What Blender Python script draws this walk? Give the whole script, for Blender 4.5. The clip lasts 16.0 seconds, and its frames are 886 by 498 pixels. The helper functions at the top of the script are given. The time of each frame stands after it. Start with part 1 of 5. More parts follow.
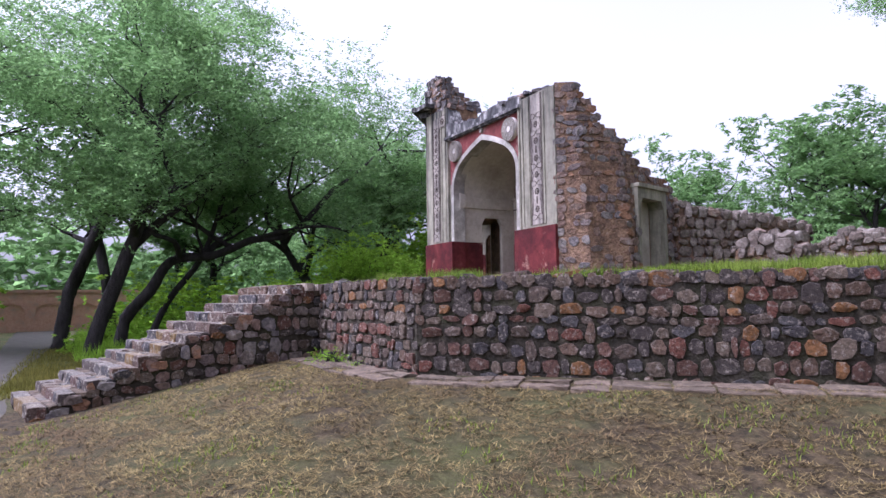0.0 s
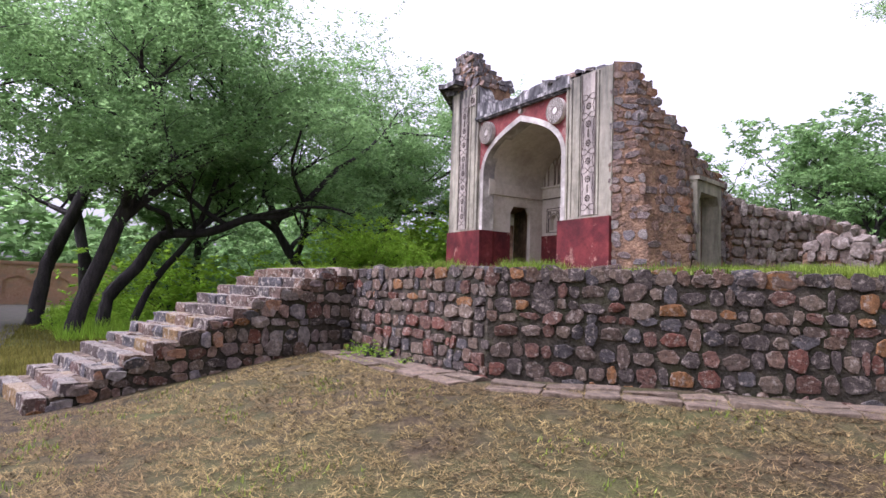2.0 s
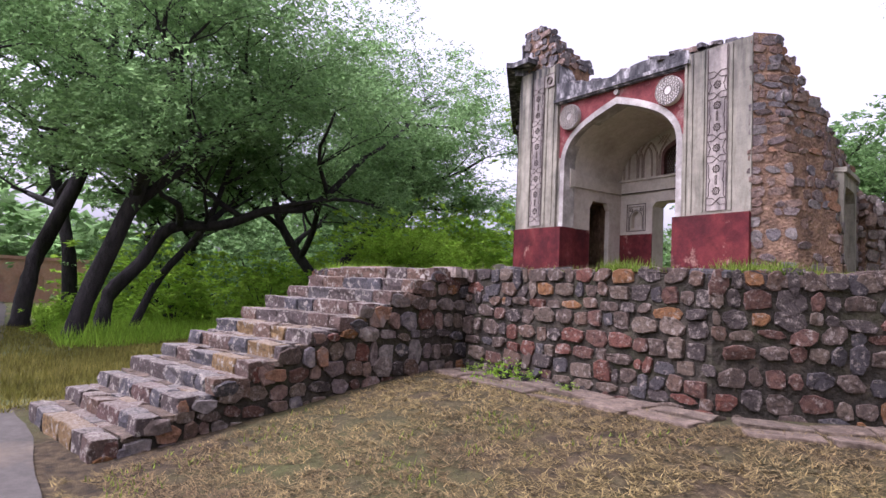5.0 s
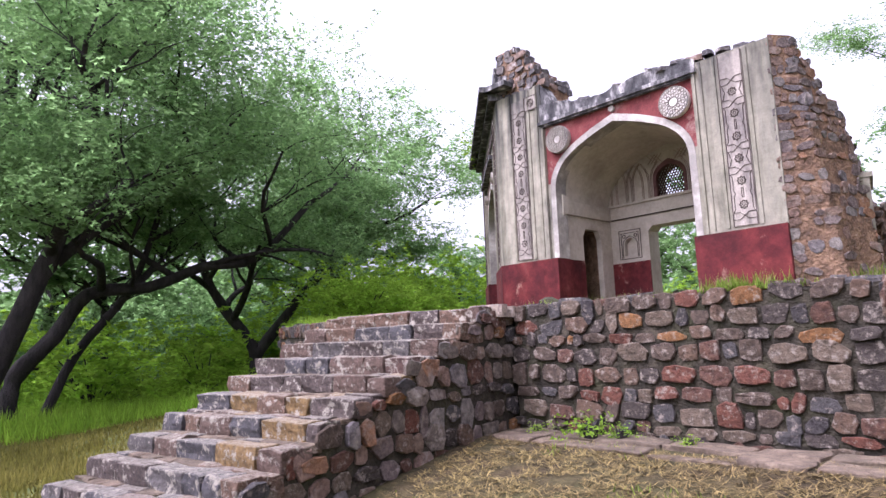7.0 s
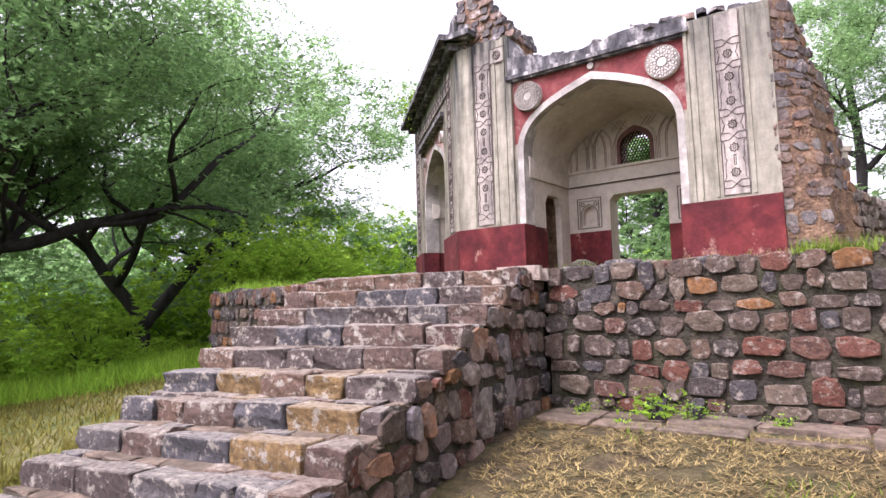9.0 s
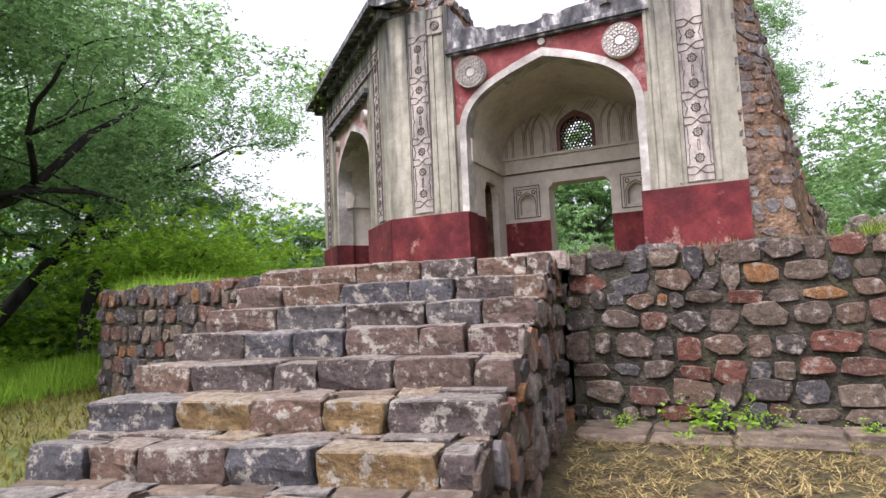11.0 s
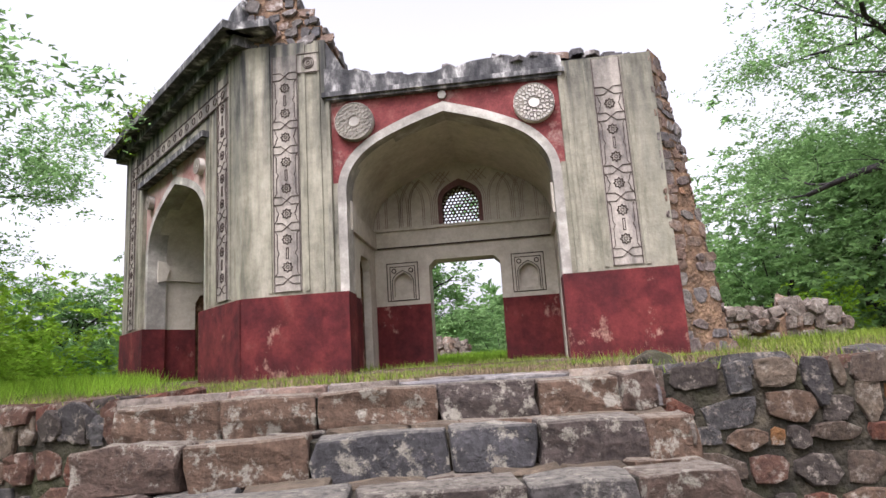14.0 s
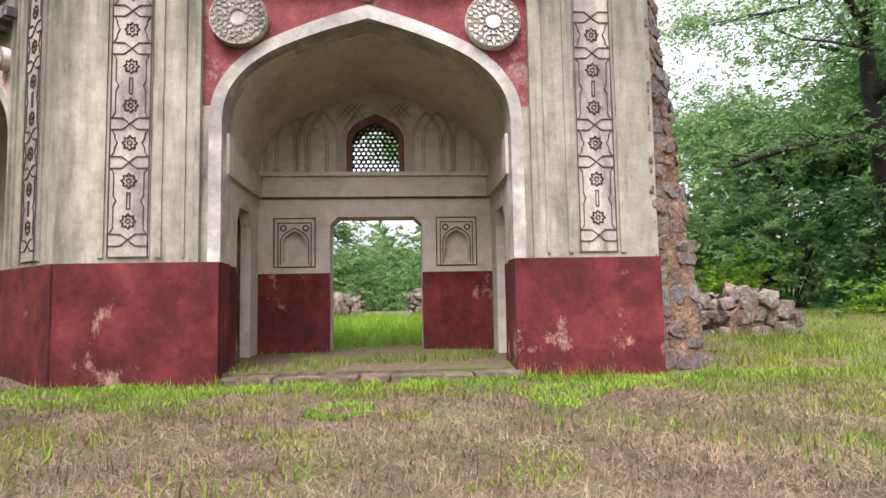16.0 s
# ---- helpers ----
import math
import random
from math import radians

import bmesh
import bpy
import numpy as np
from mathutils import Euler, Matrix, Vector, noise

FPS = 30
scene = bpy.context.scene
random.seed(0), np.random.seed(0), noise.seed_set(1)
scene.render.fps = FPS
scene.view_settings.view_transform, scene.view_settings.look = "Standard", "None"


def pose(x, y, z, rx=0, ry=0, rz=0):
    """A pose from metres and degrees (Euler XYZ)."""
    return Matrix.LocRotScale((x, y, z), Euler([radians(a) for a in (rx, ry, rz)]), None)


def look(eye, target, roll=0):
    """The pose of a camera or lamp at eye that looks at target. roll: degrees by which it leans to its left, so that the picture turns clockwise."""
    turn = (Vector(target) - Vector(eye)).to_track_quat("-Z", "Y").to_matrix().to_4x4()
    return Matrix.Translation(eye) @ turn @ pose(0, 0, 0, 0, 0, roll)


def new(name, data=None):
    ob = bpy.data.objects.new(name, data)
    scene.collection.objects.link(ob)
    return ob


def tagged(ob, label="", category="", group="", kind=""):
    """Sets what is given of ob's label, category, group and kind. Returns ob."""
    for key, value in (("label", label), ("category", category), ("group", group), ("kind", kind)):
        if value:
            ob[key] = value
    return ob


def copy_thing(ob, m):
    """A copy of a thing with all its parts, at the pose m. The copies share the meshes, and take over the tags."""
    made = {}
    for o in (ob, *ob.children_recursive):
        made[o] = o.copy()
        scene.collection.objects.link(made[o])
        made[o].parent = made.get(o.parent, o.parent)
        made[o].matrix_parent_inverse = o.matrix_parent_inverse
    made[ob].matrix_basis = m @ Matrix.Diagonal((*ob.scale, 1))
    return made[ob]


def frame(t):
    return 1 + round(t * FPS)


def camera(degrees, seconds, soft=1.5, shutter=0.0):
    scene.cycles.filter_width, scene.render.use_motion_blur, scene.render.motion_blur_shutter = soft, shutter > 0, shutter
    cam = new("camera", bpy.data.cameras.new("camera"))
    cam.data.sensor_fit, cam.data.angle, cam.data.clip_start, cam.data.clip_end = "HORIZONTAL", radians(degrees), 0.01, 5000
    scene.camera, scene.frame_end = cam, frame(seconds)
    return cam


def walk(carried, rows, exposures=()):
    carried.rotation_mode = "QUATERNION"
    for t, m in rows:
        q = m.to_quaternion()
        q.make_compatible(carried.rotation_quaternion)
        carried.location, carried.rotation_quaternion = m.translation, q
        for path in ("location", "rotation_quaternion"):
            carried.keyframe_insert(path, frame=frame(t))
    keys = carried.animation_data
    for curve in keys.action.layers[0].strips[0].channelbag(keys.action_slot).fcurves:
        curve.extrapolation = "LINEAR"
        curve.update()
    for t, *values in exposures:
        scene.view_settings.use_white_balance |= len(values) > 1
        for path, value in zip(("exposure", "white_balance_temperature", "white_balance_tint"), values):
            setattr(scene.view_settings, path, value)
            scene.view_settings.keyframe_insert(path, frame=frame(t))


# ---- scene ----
cam = camera(69.3, 16.0, shutter=0.0)
PATH = [
    (0, (13.063, -8.418, 1.746), (11.323, -7.443, 1.901), -0.8),
    (0.5, (12.666, -8.487, 1.832), (10.999, -7.383, 1.899), -1.5),
    (1, (12.245, -8.675, 1.819), (10.623, -7.511, 1.941), -0.8),
    (1.5, (11.87, -8.789, 1.807), (10.147, -7.782, 1.943), -1.3),
    (2, (11.367, -8.973, 1.755), (9.67, -7.922, 1.881), 1.8),
    (2.5, (10.953, -9.162, 1.717), (9.202, -8.237, 1.994), 1.1),
    (3, (10.408, -9.271, 1.756), (8.634, -8.365, 1.942), 0.3),
    (3.5, (9.989, -9.47, 1.769), (8.21, -8.562, 1.882), 1.0),
    (4, (9.417, -9.58, 1.791), (7.642, -8.673, 1.954), -1.1),
    (4.5, (8.951, -9.801, 1.695), (7.275, -8.746, 1.972), 2.0),
    (4.7, (8.774, -9.853, 1.734), (7.119, -8.739, 1.885), 2.5),
    (6.8, (6.414, -10.028, 1.665), (4.937, -8.703, 1.91), -1.6),
    (7, (6.268, -10.081, 1.657), (4.808, -8.746, 1.949), -2.1),
    (7.5, (5.733, -10.118, 1.635), (4.294, -8.734, 1.751), -2.9),
    (8, (5.273, -10.139, 1.658), (4.029, -8.582, 1.826), -2.5),
    (8.5, (4.777, -10.229, 1.641), (3.615, -8.605, 1.748), -1.5),
    (8.7, (4.602, -10.232, 1.626), (3.408, -8.639, 1.821), -1.6),
    (10.8, (2.835, -9.859, 1.664), (1.862, -8.122, 1.854), -3.8),
    (11, (2.712, -9.794, 1.667), (1.861, -7.993, 1.847), -2.6),
    (11.5, (2.227, -9.599, 1.614), (1.501, -7.752, 1.861), -2.8),
    (12, (1.83, -9.395, 1.622), (1.349, -7.487, 1.98), -3.0),
    (12.5, (1.458, -9.044, 1.686), (1.111, -7.092, 1.95), -1.1),
    (13, (1.171, -8.692, 1.819), (0.793, -6.753, 2.13), -2.5),
    (13.5, (0.882, -8.531, 1.976), (0.651, -6.577, 2.335), -5.1),
    (14, (0.745, -8.232, 2.085), (0.54, -6.28, 2.468), -3.7),
    (14.5, (0.545, -7.93, 2.176), (0.314, -5.955, 2.394), 1.3),
    (15, (0.337, -7.329, 2.637), (0.155, -5.35, 2.862), -0.8),
    (15.1, (0.285, -7.19, 2.656), (0.074, -5.211, 2.854), -1.1),
    (15.5, (0.103, -6.601, 2.71), (0.11, -4.613, 2.924), -2.0),
    (16, (0.27, -6.123, 2.821), (0.411, -4.135, 2.989), -1.0),
]
walk(cam, [(t, look(eye, target, roll)) for t, eye, target, roll in PATH],
     exposures=[(0, 1.1, 5400, 34), (0.5, 1.8, 5400, 34), (1, 1.5, 5400, 34), (1.5, 1.33, 5750, 34), (3.5, 1.45, 5750, 39), (4.5, 1.15, 5750, 39), (7, 1.53, 5750, 34), (7.5, 1.65, 6050, 34), (8, 2.12, 6050, 34), (8.5, 1.92, 6050, 34), (11, 1.45, 6000, 24), (11.5, 1.3, 6000, 24), (12.5, 1.4, 6000, 24), (13.5, 1.13, 6110, 21), (14, 1.25, 6110, 21), (14.5, 1.1, 6210, 21), (15, 1.05, 6210, 21), (15.5, 1.3, 6210, 21), (16, 1.46, 6210, 21)])

# ---- light ----
SUN_EL, SUN_AZ = 58.0, 200.0
world = bpy.data.worlds.new("sky")
scene.world = world
world.use_nodes = True
wn, wl = world.node_tree.nodes, world.node_tree.links
sky = wn.new("ShaderNodeTexSky")
sky.sky_type, sky.sun_disc = "NISHITA", False
sky.sun_elevation, sky.sun_rotation = radians(SUN_EL), radians(SUN_AZ)
sky.air_density, sky.dust_density, sky.ozone_density = 1.0, 6.0, 1.0
pale = wn.new("ShaderNodeHueSaturation")
pale.inputs["Saturation"].default_value = 0.08
pale.inputs["Value"].default_value = 1.12
wl.new(sky.outputs["Color"], pale.inputs["Color"])
wl.new(pale.outputs["Color"], wn["Background"].inputs["Color"])
wn["Background"].inputs["Strength"].default_value = 0.15
sun = new("sun", bpy.data.lights.new("sun", "SUN"))
sun.data.energy, sun.data.angle, sun.data.color = 1.0, radians(25), (1.0, 0.97, 0.92)
az = radians(SUN_AZ)
sun.matrix_world = look((60 * math.sin(az) * math.cos(radians(SUN_EL)), 60 * math.cos(az) * math.cos(radians(SUN_EL)), 60 * math.sin(radians(SUN_EL))), (0, 0, 0))


# ---- materials ----
def material(name, stops, scale=3.0, detail=8.0, rough=0.9, bump=0.3, bump_scale=40.0, vary=0.0, stain=None, stretch=(1, 1, 1), stain_scale=0.7, stain_at=(0.5, 0.65), translucent=0.0, hue=0.0, island=False, bump_dist=0.01, grain=0.0, grain_scale=22.0, algae=None):
    """Noise colours (stops: position, colour), fine relief, optional stains of another colour and random tone per piece."""
    m = bpy.data.materials.new(name)
    m.use_nodes = True
    n, l = m.node_tree.nodes, m.node_tree.links
    b = n["Principled BSDF"]
    b.inputs["Roughness"].default_value = rough
    b.inputs["Specular IOR Level"].default_value = 0.25
    tc = n.new("ShaderNodeTexCoord")
    mp = n.new("ShaderNodeMapping")
    mp.inputs["Scale"].default_value = stretch
    geo = n.new("ShaderNodeNewGeometry")
    l.new(geo.outputs["Position"], mp.inputs["Vector"])
    tex = n.new("ShaderNodeTexNoise")
    tex.inputs["Scale"].default_value, tex.inputs["Detail"].default_value, tex.inputs["Roughness"].default_value = scale, detail, 0.65
    l.new(mp.outputs["Vector"], tex.inputs["Vector"])
    ramp = n.new("ShaderNodeValToRGB")
    while len(ramp.color_ramp.elements) < len(stops):
        ramp.color_ramp.elements.new(0.5)
    for e, (p, c) in zip(ramp.color_ramp.elements, stops):
        e.position, e.color = p, (*c, 1)
    l.new(tex.outputs["Fac"], ramp.inputs["Fac"])
    out = ramp.outputs["Color"]
    if stain:
        st = n.new("ShaderNodeTexNoise")
        st.inputs["Scale"].default_value, st.inputs["Detail"].default_value, st.inputs["Roughness"].default_value = stain_scale, 6, 0.7
        l.new(mp.outputs["Vector"], st.inputs["Vector"])
        sr = n.new("ShaderNodeMapRange")
        sr.inputs["From Min"].default_value, sr.inputs["From Max"].default_value = stain_at
        l.new(st.outputs["Fac"], sr.inputs["Value"])
        mix = n.new("ShaderNodeMix")
        mix.data_type = "RGBA"
        l.new(sr.outputs["Result"], mix.inputs[0])
        l.new(out, mix.inputs[6])
        mix.inputs[7].default_value = (*stain, 1)
        out = mix.outputs[2]
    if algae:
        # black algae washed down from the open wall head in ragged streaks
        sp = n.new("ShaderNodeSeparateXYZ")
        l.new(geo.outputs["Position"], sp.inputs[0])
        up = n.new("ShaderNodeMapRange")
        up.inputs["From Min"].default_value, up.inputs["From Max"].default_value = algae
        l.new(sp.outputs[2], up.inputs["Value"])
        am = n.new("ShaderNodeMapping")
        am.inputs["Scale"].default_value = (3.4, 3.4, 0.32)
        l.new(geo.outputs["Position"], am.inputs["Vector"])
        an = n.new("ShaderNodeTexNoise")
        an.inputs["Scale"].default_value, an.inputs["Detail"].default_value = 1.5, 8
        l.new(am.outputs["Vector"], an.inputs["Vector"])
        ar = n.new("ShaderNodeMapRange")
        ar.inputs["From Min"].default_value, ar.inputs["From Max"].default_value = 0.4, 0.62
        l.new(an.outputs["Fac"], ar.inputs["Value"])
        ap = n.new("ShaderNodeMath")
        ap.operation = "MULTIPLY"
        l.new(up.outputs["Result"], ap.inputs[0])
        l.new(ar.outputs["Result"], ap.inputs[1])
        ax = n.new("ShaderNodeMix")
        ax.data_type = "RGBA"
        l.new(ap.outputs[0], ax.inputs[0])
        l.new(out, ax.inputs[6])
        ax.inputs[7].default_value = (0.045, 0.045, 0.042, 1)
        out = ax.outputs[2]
    if grain:
        gt = n.new("ShaderNodeTexNoise")
        gt.inputs["Scale"].default_value, gt.inputs["Detail"].default_value, gt.inputs["Roughness"].default_value = grain_scale, 8, 0.75
        l.new(geo.outputs["Position"], gt.inputs["Vector"])
        gr = n.new("ShaderNodeMapRange")
        gr.inputs["From Min"].default_value, gr.inputs["From Max"].default_value = 0.3, 0.7
        gr.inputs["To Min"].default_value, gr.inputs["To Max"].default_value = 1 - grain, 1 + grain
        l.new(gt.outputs["Fac"], gr.inputs["Value"])
        gh = n.new("ShaderNodeHueSaturation")
        l.new(out, gh.inputs["Color"])
        l.new(gr.outputs["Result"], gh.inputs["Value"])
        out = gh.outputs["Color"]
    if vary or hue:
        hs = n.new("ShaderNodeHueSaturation")
        if island:
            rnd = geo.outputs["Random Per Island"]
        else:
            rnd = n.new("ShaderNodeObjectInfo").outputs["Random"]
        mr = n.new("ShaderNodeMapRange")
        mr.inputs["To Min"].default_value, mr.inputs["To Max"].default_value = 1 - vary, 1 + vary
        l.new(rnd, mr.inputs["Value"])
        l.new(mr.outputs["Result"], hs.inputs["Value"])
        if hue:
            mul = n.new("ShaderNodeMath")
            mul.operation = "MULTIPLY"
            mul.inputs[1].default_value = 7.31
            l.new(rnd, mul.inputs[0])
            fr = n.new("ShaderNodeMath")
            fr.operation = "FRACT"
            l.new(mul.outputs[0], fr.inputs[0])
            hr = n.new("ShaderNodeMapRange")
            hr.inputs["To Min"].default_value, hr.inputs["To Max"].default_value = 0.5 - hue, 0.5 + hue
            l.new(fr.outputs[0], hr.inputs["Value"])
            l.new(hr.outputs["Result"], hs.inputs["Hue"])
        l.new(out, hs.inputs["Color"])
        out = hs.outputs["Color"]
    l.new(out, b.inputs["Base Color"])
    if bump:
        bt = n.new("ShaderNodeTexNoise")
        bt.inputs["Scale"].default_value, bt.inputs["Detail"].default_value = bump_scale, 6
        l.new(geo.outputs["Position"], bt.inputs["Vector"])
        bp = n.new("ShaderNodeBump")
        bp.inputs["Strength"].default_value, bp.inputs["Distance"].default_value = bump, bump_dist
        l.new(bt.outputs["Fac"], bp.inputs["Height"])
        l.new(bp.outputs["Normal"], b.inputs["Normal"])
    if translucent:
        tr = n.new("ShaderNodeBsdfTranslucent")
        l.new(out, tr.inputs["Color"])
        ms = n.new("ShaderNodeMixShader")
        ms.inputs[0].default_value = translucent
        l.new(b.outputs[0], ms.inputs[1])
        l.new(tr.outputs[0], ms.inputs[2])
        l.new(ms.outputs[0], n["Material Output"].inputs["Surface"])
    return m


def stone_material(name, stops, pale_top=0.0, scale=9.0, patch=(0.5, 0.48, 0.45), patch_at=(0.55, 0.72), rough=0.85, lime_scale=4.5):
    """Stone whose base colour is picked per piece from the stops, with grain and lime patches; paler where it faces up.
    """
    m = bpy.data.materials.new(name)
    m.use_nodes = True
    n, l = m.node_tree.nodes, m.node_tree.links
    b = n["Principled BSDF"]
    b.inputs["Roughness"].default_value, b.inputs["Specular IOR Level"].default_value = rough, 0.3
    info = n.new("ShaderNodeObjectInfo")
    geo = n.new("ShaderNodeNewGeometry")
    add = n.new("ShaderNodeMath")
    add.operation = "ADD"
    l.new(info.outputs["Random"], add.inputs[0])
    isl = n.new("ShaderNodeMath")
    isl.operation = "MULTIPLY"
    isl.inputs[1].default_value = 3.7
    l.new(geo.outputs["Random Per Island"], isl.inputs[0])
    l.new(isl.outputs[0], add.inputs[1])
    fr = n.new("ShaderNodeMath")
    fr.operation = "FRACT"
    l.new(add.outputs[0], fr.inputs[0])
    ramp = n.new("ShaderNodeValToRGB")
    ramp.color_ramp.interpolation = "CONSTANT"
    while len(ramp.color_ramp.elements) < len(stops):
        ramp.color_ramp.elements.new(0.5)
    for e, (p, c) in zip(ramp.color_ramp.elements, stops):
        e.position, e.color = p, (*c, 1)
    l.new(fr.outputs[0], ramp.inputs["Fac"])
    grain = n.new("ShaderNodeTexNoise")
    grain.inputs["Scale"].default_value, grain.inputs["Detail"].default_value, grain.inputs["Roughness"].default_value = scale, 9, 0.7
    l.new(geo.outputs["Position"], grain.inputs["Vector"])
    gv = n.new("ShaderNodeMapRange")
    gv.inputs["From Min"].default_value, gv.inputs["From Max"].default_value = 0.25, 0.75
    gv.inputs["To Min"].default_value, gv.inputs["To Max"].default_value = 0.4, 1.65
    l.new(grain.outputs["Fac"], gv.inputs["Value"])
    hs = n.new("ShaderNodeHueSaturation")
    l.new(ramp.outputs["Color"], hs.inputs["Color"])
    l.new(gv.outputs["Result"], hs.inputs["Value"])
    lime = n.new("ShaderNodeTexNoise")
    lime.inputs["Scale"].default_value, lime.inputs["Detail"].default_value, lime.inputs["Roughness"].default_value = lime_scale, 8, 0.75
    l.new(geo.outputs["Position"], lime.inputs["Vector"])
    lr = n.new("ShaderNodeMapRange")
    lr.inputs["From Min"].default_value, lr.inputs["From Max"].default_value = patch_at
    l.new(lime.outputs["Fac"], lr.inputs["Value"])
    fac = lr.outputs["Result"]
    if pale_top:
        # upward faces blend towards the patch colour, broken up by the grain
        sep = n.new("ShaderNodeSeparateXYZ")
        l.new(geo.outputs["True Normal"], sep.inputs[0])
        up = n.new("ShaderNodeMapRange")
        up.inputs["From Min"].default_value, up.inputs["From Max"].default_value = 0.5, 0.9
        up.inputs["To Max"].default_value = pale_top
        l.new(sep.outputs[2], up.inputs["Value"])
        mottled = n.new("ShaderNodeMapRange")
        mottled.inputs["From Min"].default_value, mottled.inputs["From Max"].default_value = 0.38, 0.56
        mottled.inputs["To Min"].default_value = 0.25
        l.new(grain.outputs["Fac"], mottled.inputs["Value"])
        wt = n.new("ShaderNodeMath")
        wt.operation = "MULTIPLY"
        l.new(mottled.outputs["Result"], wt.inputs[0])
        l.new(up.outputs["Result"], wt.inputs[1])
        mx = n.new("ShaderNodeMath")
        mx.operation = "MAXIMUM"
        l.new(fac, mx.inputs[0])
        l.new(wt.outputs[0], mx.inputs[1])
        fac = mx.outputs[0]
    mix = n.new("ShaderNodeMix")
    mix.data_type = "RGBA"
    l.new(fac, mix.inputs[0])
    l.new(hs.outputs["Color"], mix.inputs[6])
    mix.inputs[7].default_value = (*patch, 1)
    g2 = n.new("ShaderNodeHueSaturation")
    l.new(mix.outputs[2], g2.inputs["Color"])
    gv2 = n.new("ShaderNodeMapRange")
    gv2.inputs["To Min"].default_value, gv2.inputs["To Max"].default_value = 0.72, 1.25
    l.new(grain.outputs["Fac"], gv2.inputs["Value"])
    l.new(gv2.outputs["Result"], g2.inputs["Value"])
    l.new(g2.outputs["Color"], b.inputs["Base Color"])
    bp = n.new("ShaderNodeBump")
    bp.inputs["Strength"].default_value, bp.inputs["Distance"].default_value = 1.0, 0.045
    l.new(grain.outputs["Fac"], bp.inputs["Height"])
    l.new(bp.outputs["Normal"], b.inputs["Normal"])
    return m


M = {}
M["lawn"] = material("dry_lawn", [(0.36, (0.0151, 0.011, 0.00482)), (0.5, (0.0482, 0.0344, 0.0158)), (0.64, (0.0824, 0.0592, 0.0289))], 9, stain=(0.055, 0.058, 0.016), stain_scale=0.35, stain_at=(0.46, 0.68), bump=0.9, bump_scale=55, bump_dist=0.03, grain=0.45, grain_scale=30)
M["verge"] = material("green_ground", [(0.3, (0.04, 0.068, 0.016)), (0.6, (0.104, 0.12, 0.032))], 5, stain=(0.17, 0.13, 0.06), stain_scale=0.6, stain_at=(0.45, 0.7), bump=0.9, bump_scale=50, bump_dist=0.03)
M["terrace"] = material("terrace_ground", [(0.3, (0.06, 0.042, 0.026)), (0.5, (0.12, 0.087, 0.053)), (0.75, (0.21, 0.158, 0.1))], 14, stain=(0.09, 0.125, 0.03), stain_scale=0.6, stain_at=(0.46, 0.64), bump=0.9, bump_scale=60, bump_dist=0.03)
M["path"] = material("path_concrete", [(0.3, (0.0571, 0.0518, 0.0426)), (0.7, (0.0974, 0.0891, 0.0734))], 2.5, stain=(0.14, 0.11, 0.07), stain_scale=0.4, stain_at=(0.54, 0.76), bump=0.3, bump_scale=60, grain=0.2, grain_scale=12)
M["mortar"] = material("mortar", [(0.3, (0.0127, 0.0112, 0.00772)), (0.5, (0.0329, 0.0281, 0.0197)), (0.72, (0.0874, 0.0723, 0.0505))], 9, bump=0.9, bump_scale=30, bump_dist=0.03, stain=(0.04, 0.042, 0.018), stain_scale=1.6, stain_at=(0.5, 0.7))
M["core"] = material("rubble_core", [(0.3, (0.075, 0.048, 0.034)), (0.5, (0.17, 0.105, 0.066)), (0.62, (0.25, 0.155, 0.095)), (0.75, (0.28, 0.21, 0.16))], 6, bump=1.0, bump_scale=20, bump_dist=0.05, grain=0.3)
M["stone"] = stone_material("rubble_stone", [(0, (0.0501, 0.0396, 0.0332)), (0.17, (0.0769, 0.0551, 0.0405)), (0.34, (0.0967, 0.0615, 0.0405)), (0.46, (0.0582, 0.0534, 0.0518)), (0.57, (0.089, 0.0453, 0.0308)), (0.71, (0.109, 0.0809, 0.0566)), (0.82, (0.105, 0.0405, 0.0251)), (0.88, (0.0405, 0.0356, 0.0348)), (0.94, (0.162, 0.0777, 0.0275))], patch=(0.26, 0.222, 0.182), patch_at=(0.53, 0.64), scale=20, lime_scale=14)
M["ruin_stone"] = stone_material("ruin_stone", [(0, (0.125, 0.095, 0.085)), (0.25, (0.17, 0.115, 0.085)), (0.45, (0.12, 0.105, 0.102)), (0.62, (0.155, 0.10, 0.075)), (0.78, (0.16, 0.14, 0.125)), (0.92, (0.21, 0.11, 0.06))], patch=(0.30, 0.255, 0.22), patch_at=(0.52, 0.70), scale=14)
M["pale_ruin"] = stone_material("tumbled_stone", [(0, (0.13, 0.105, 0.085)), (0.3, (0.165, 0.135, 0.11)), (0.55, (0.115, 0.088, 0.07)), (0.75, (0.145, 0.10, 0.072)), (0.9, (0.20, 0.172, 0.145))], patch=(0.33, 0.29, 0.25), patch_at=(0.54, 0.68), scale=14)
M["dark_ruin"] = stone_material("blackened_stone", [(0, (0.10, 0.09, 0.088)), (0.4, (0.15, 0.13, 0.12)), (0.7, (0.08, 0.075, 0.078)), (0.88, (0.19, 0.13, 0.10))], patch=(0.44, 0.42, 0.40), patch_at=(0.54, 0.68))
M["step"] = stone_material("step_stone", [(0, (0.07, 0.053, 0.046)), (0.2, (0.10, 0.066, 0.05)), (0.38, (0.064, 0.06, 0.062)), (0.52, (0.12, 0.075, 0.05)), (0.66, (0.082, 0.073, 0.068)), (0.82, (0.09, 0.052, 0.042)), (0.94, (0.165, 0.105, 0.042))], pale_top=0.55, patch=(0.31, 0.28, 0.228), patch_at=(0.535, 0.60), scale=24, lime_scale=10)
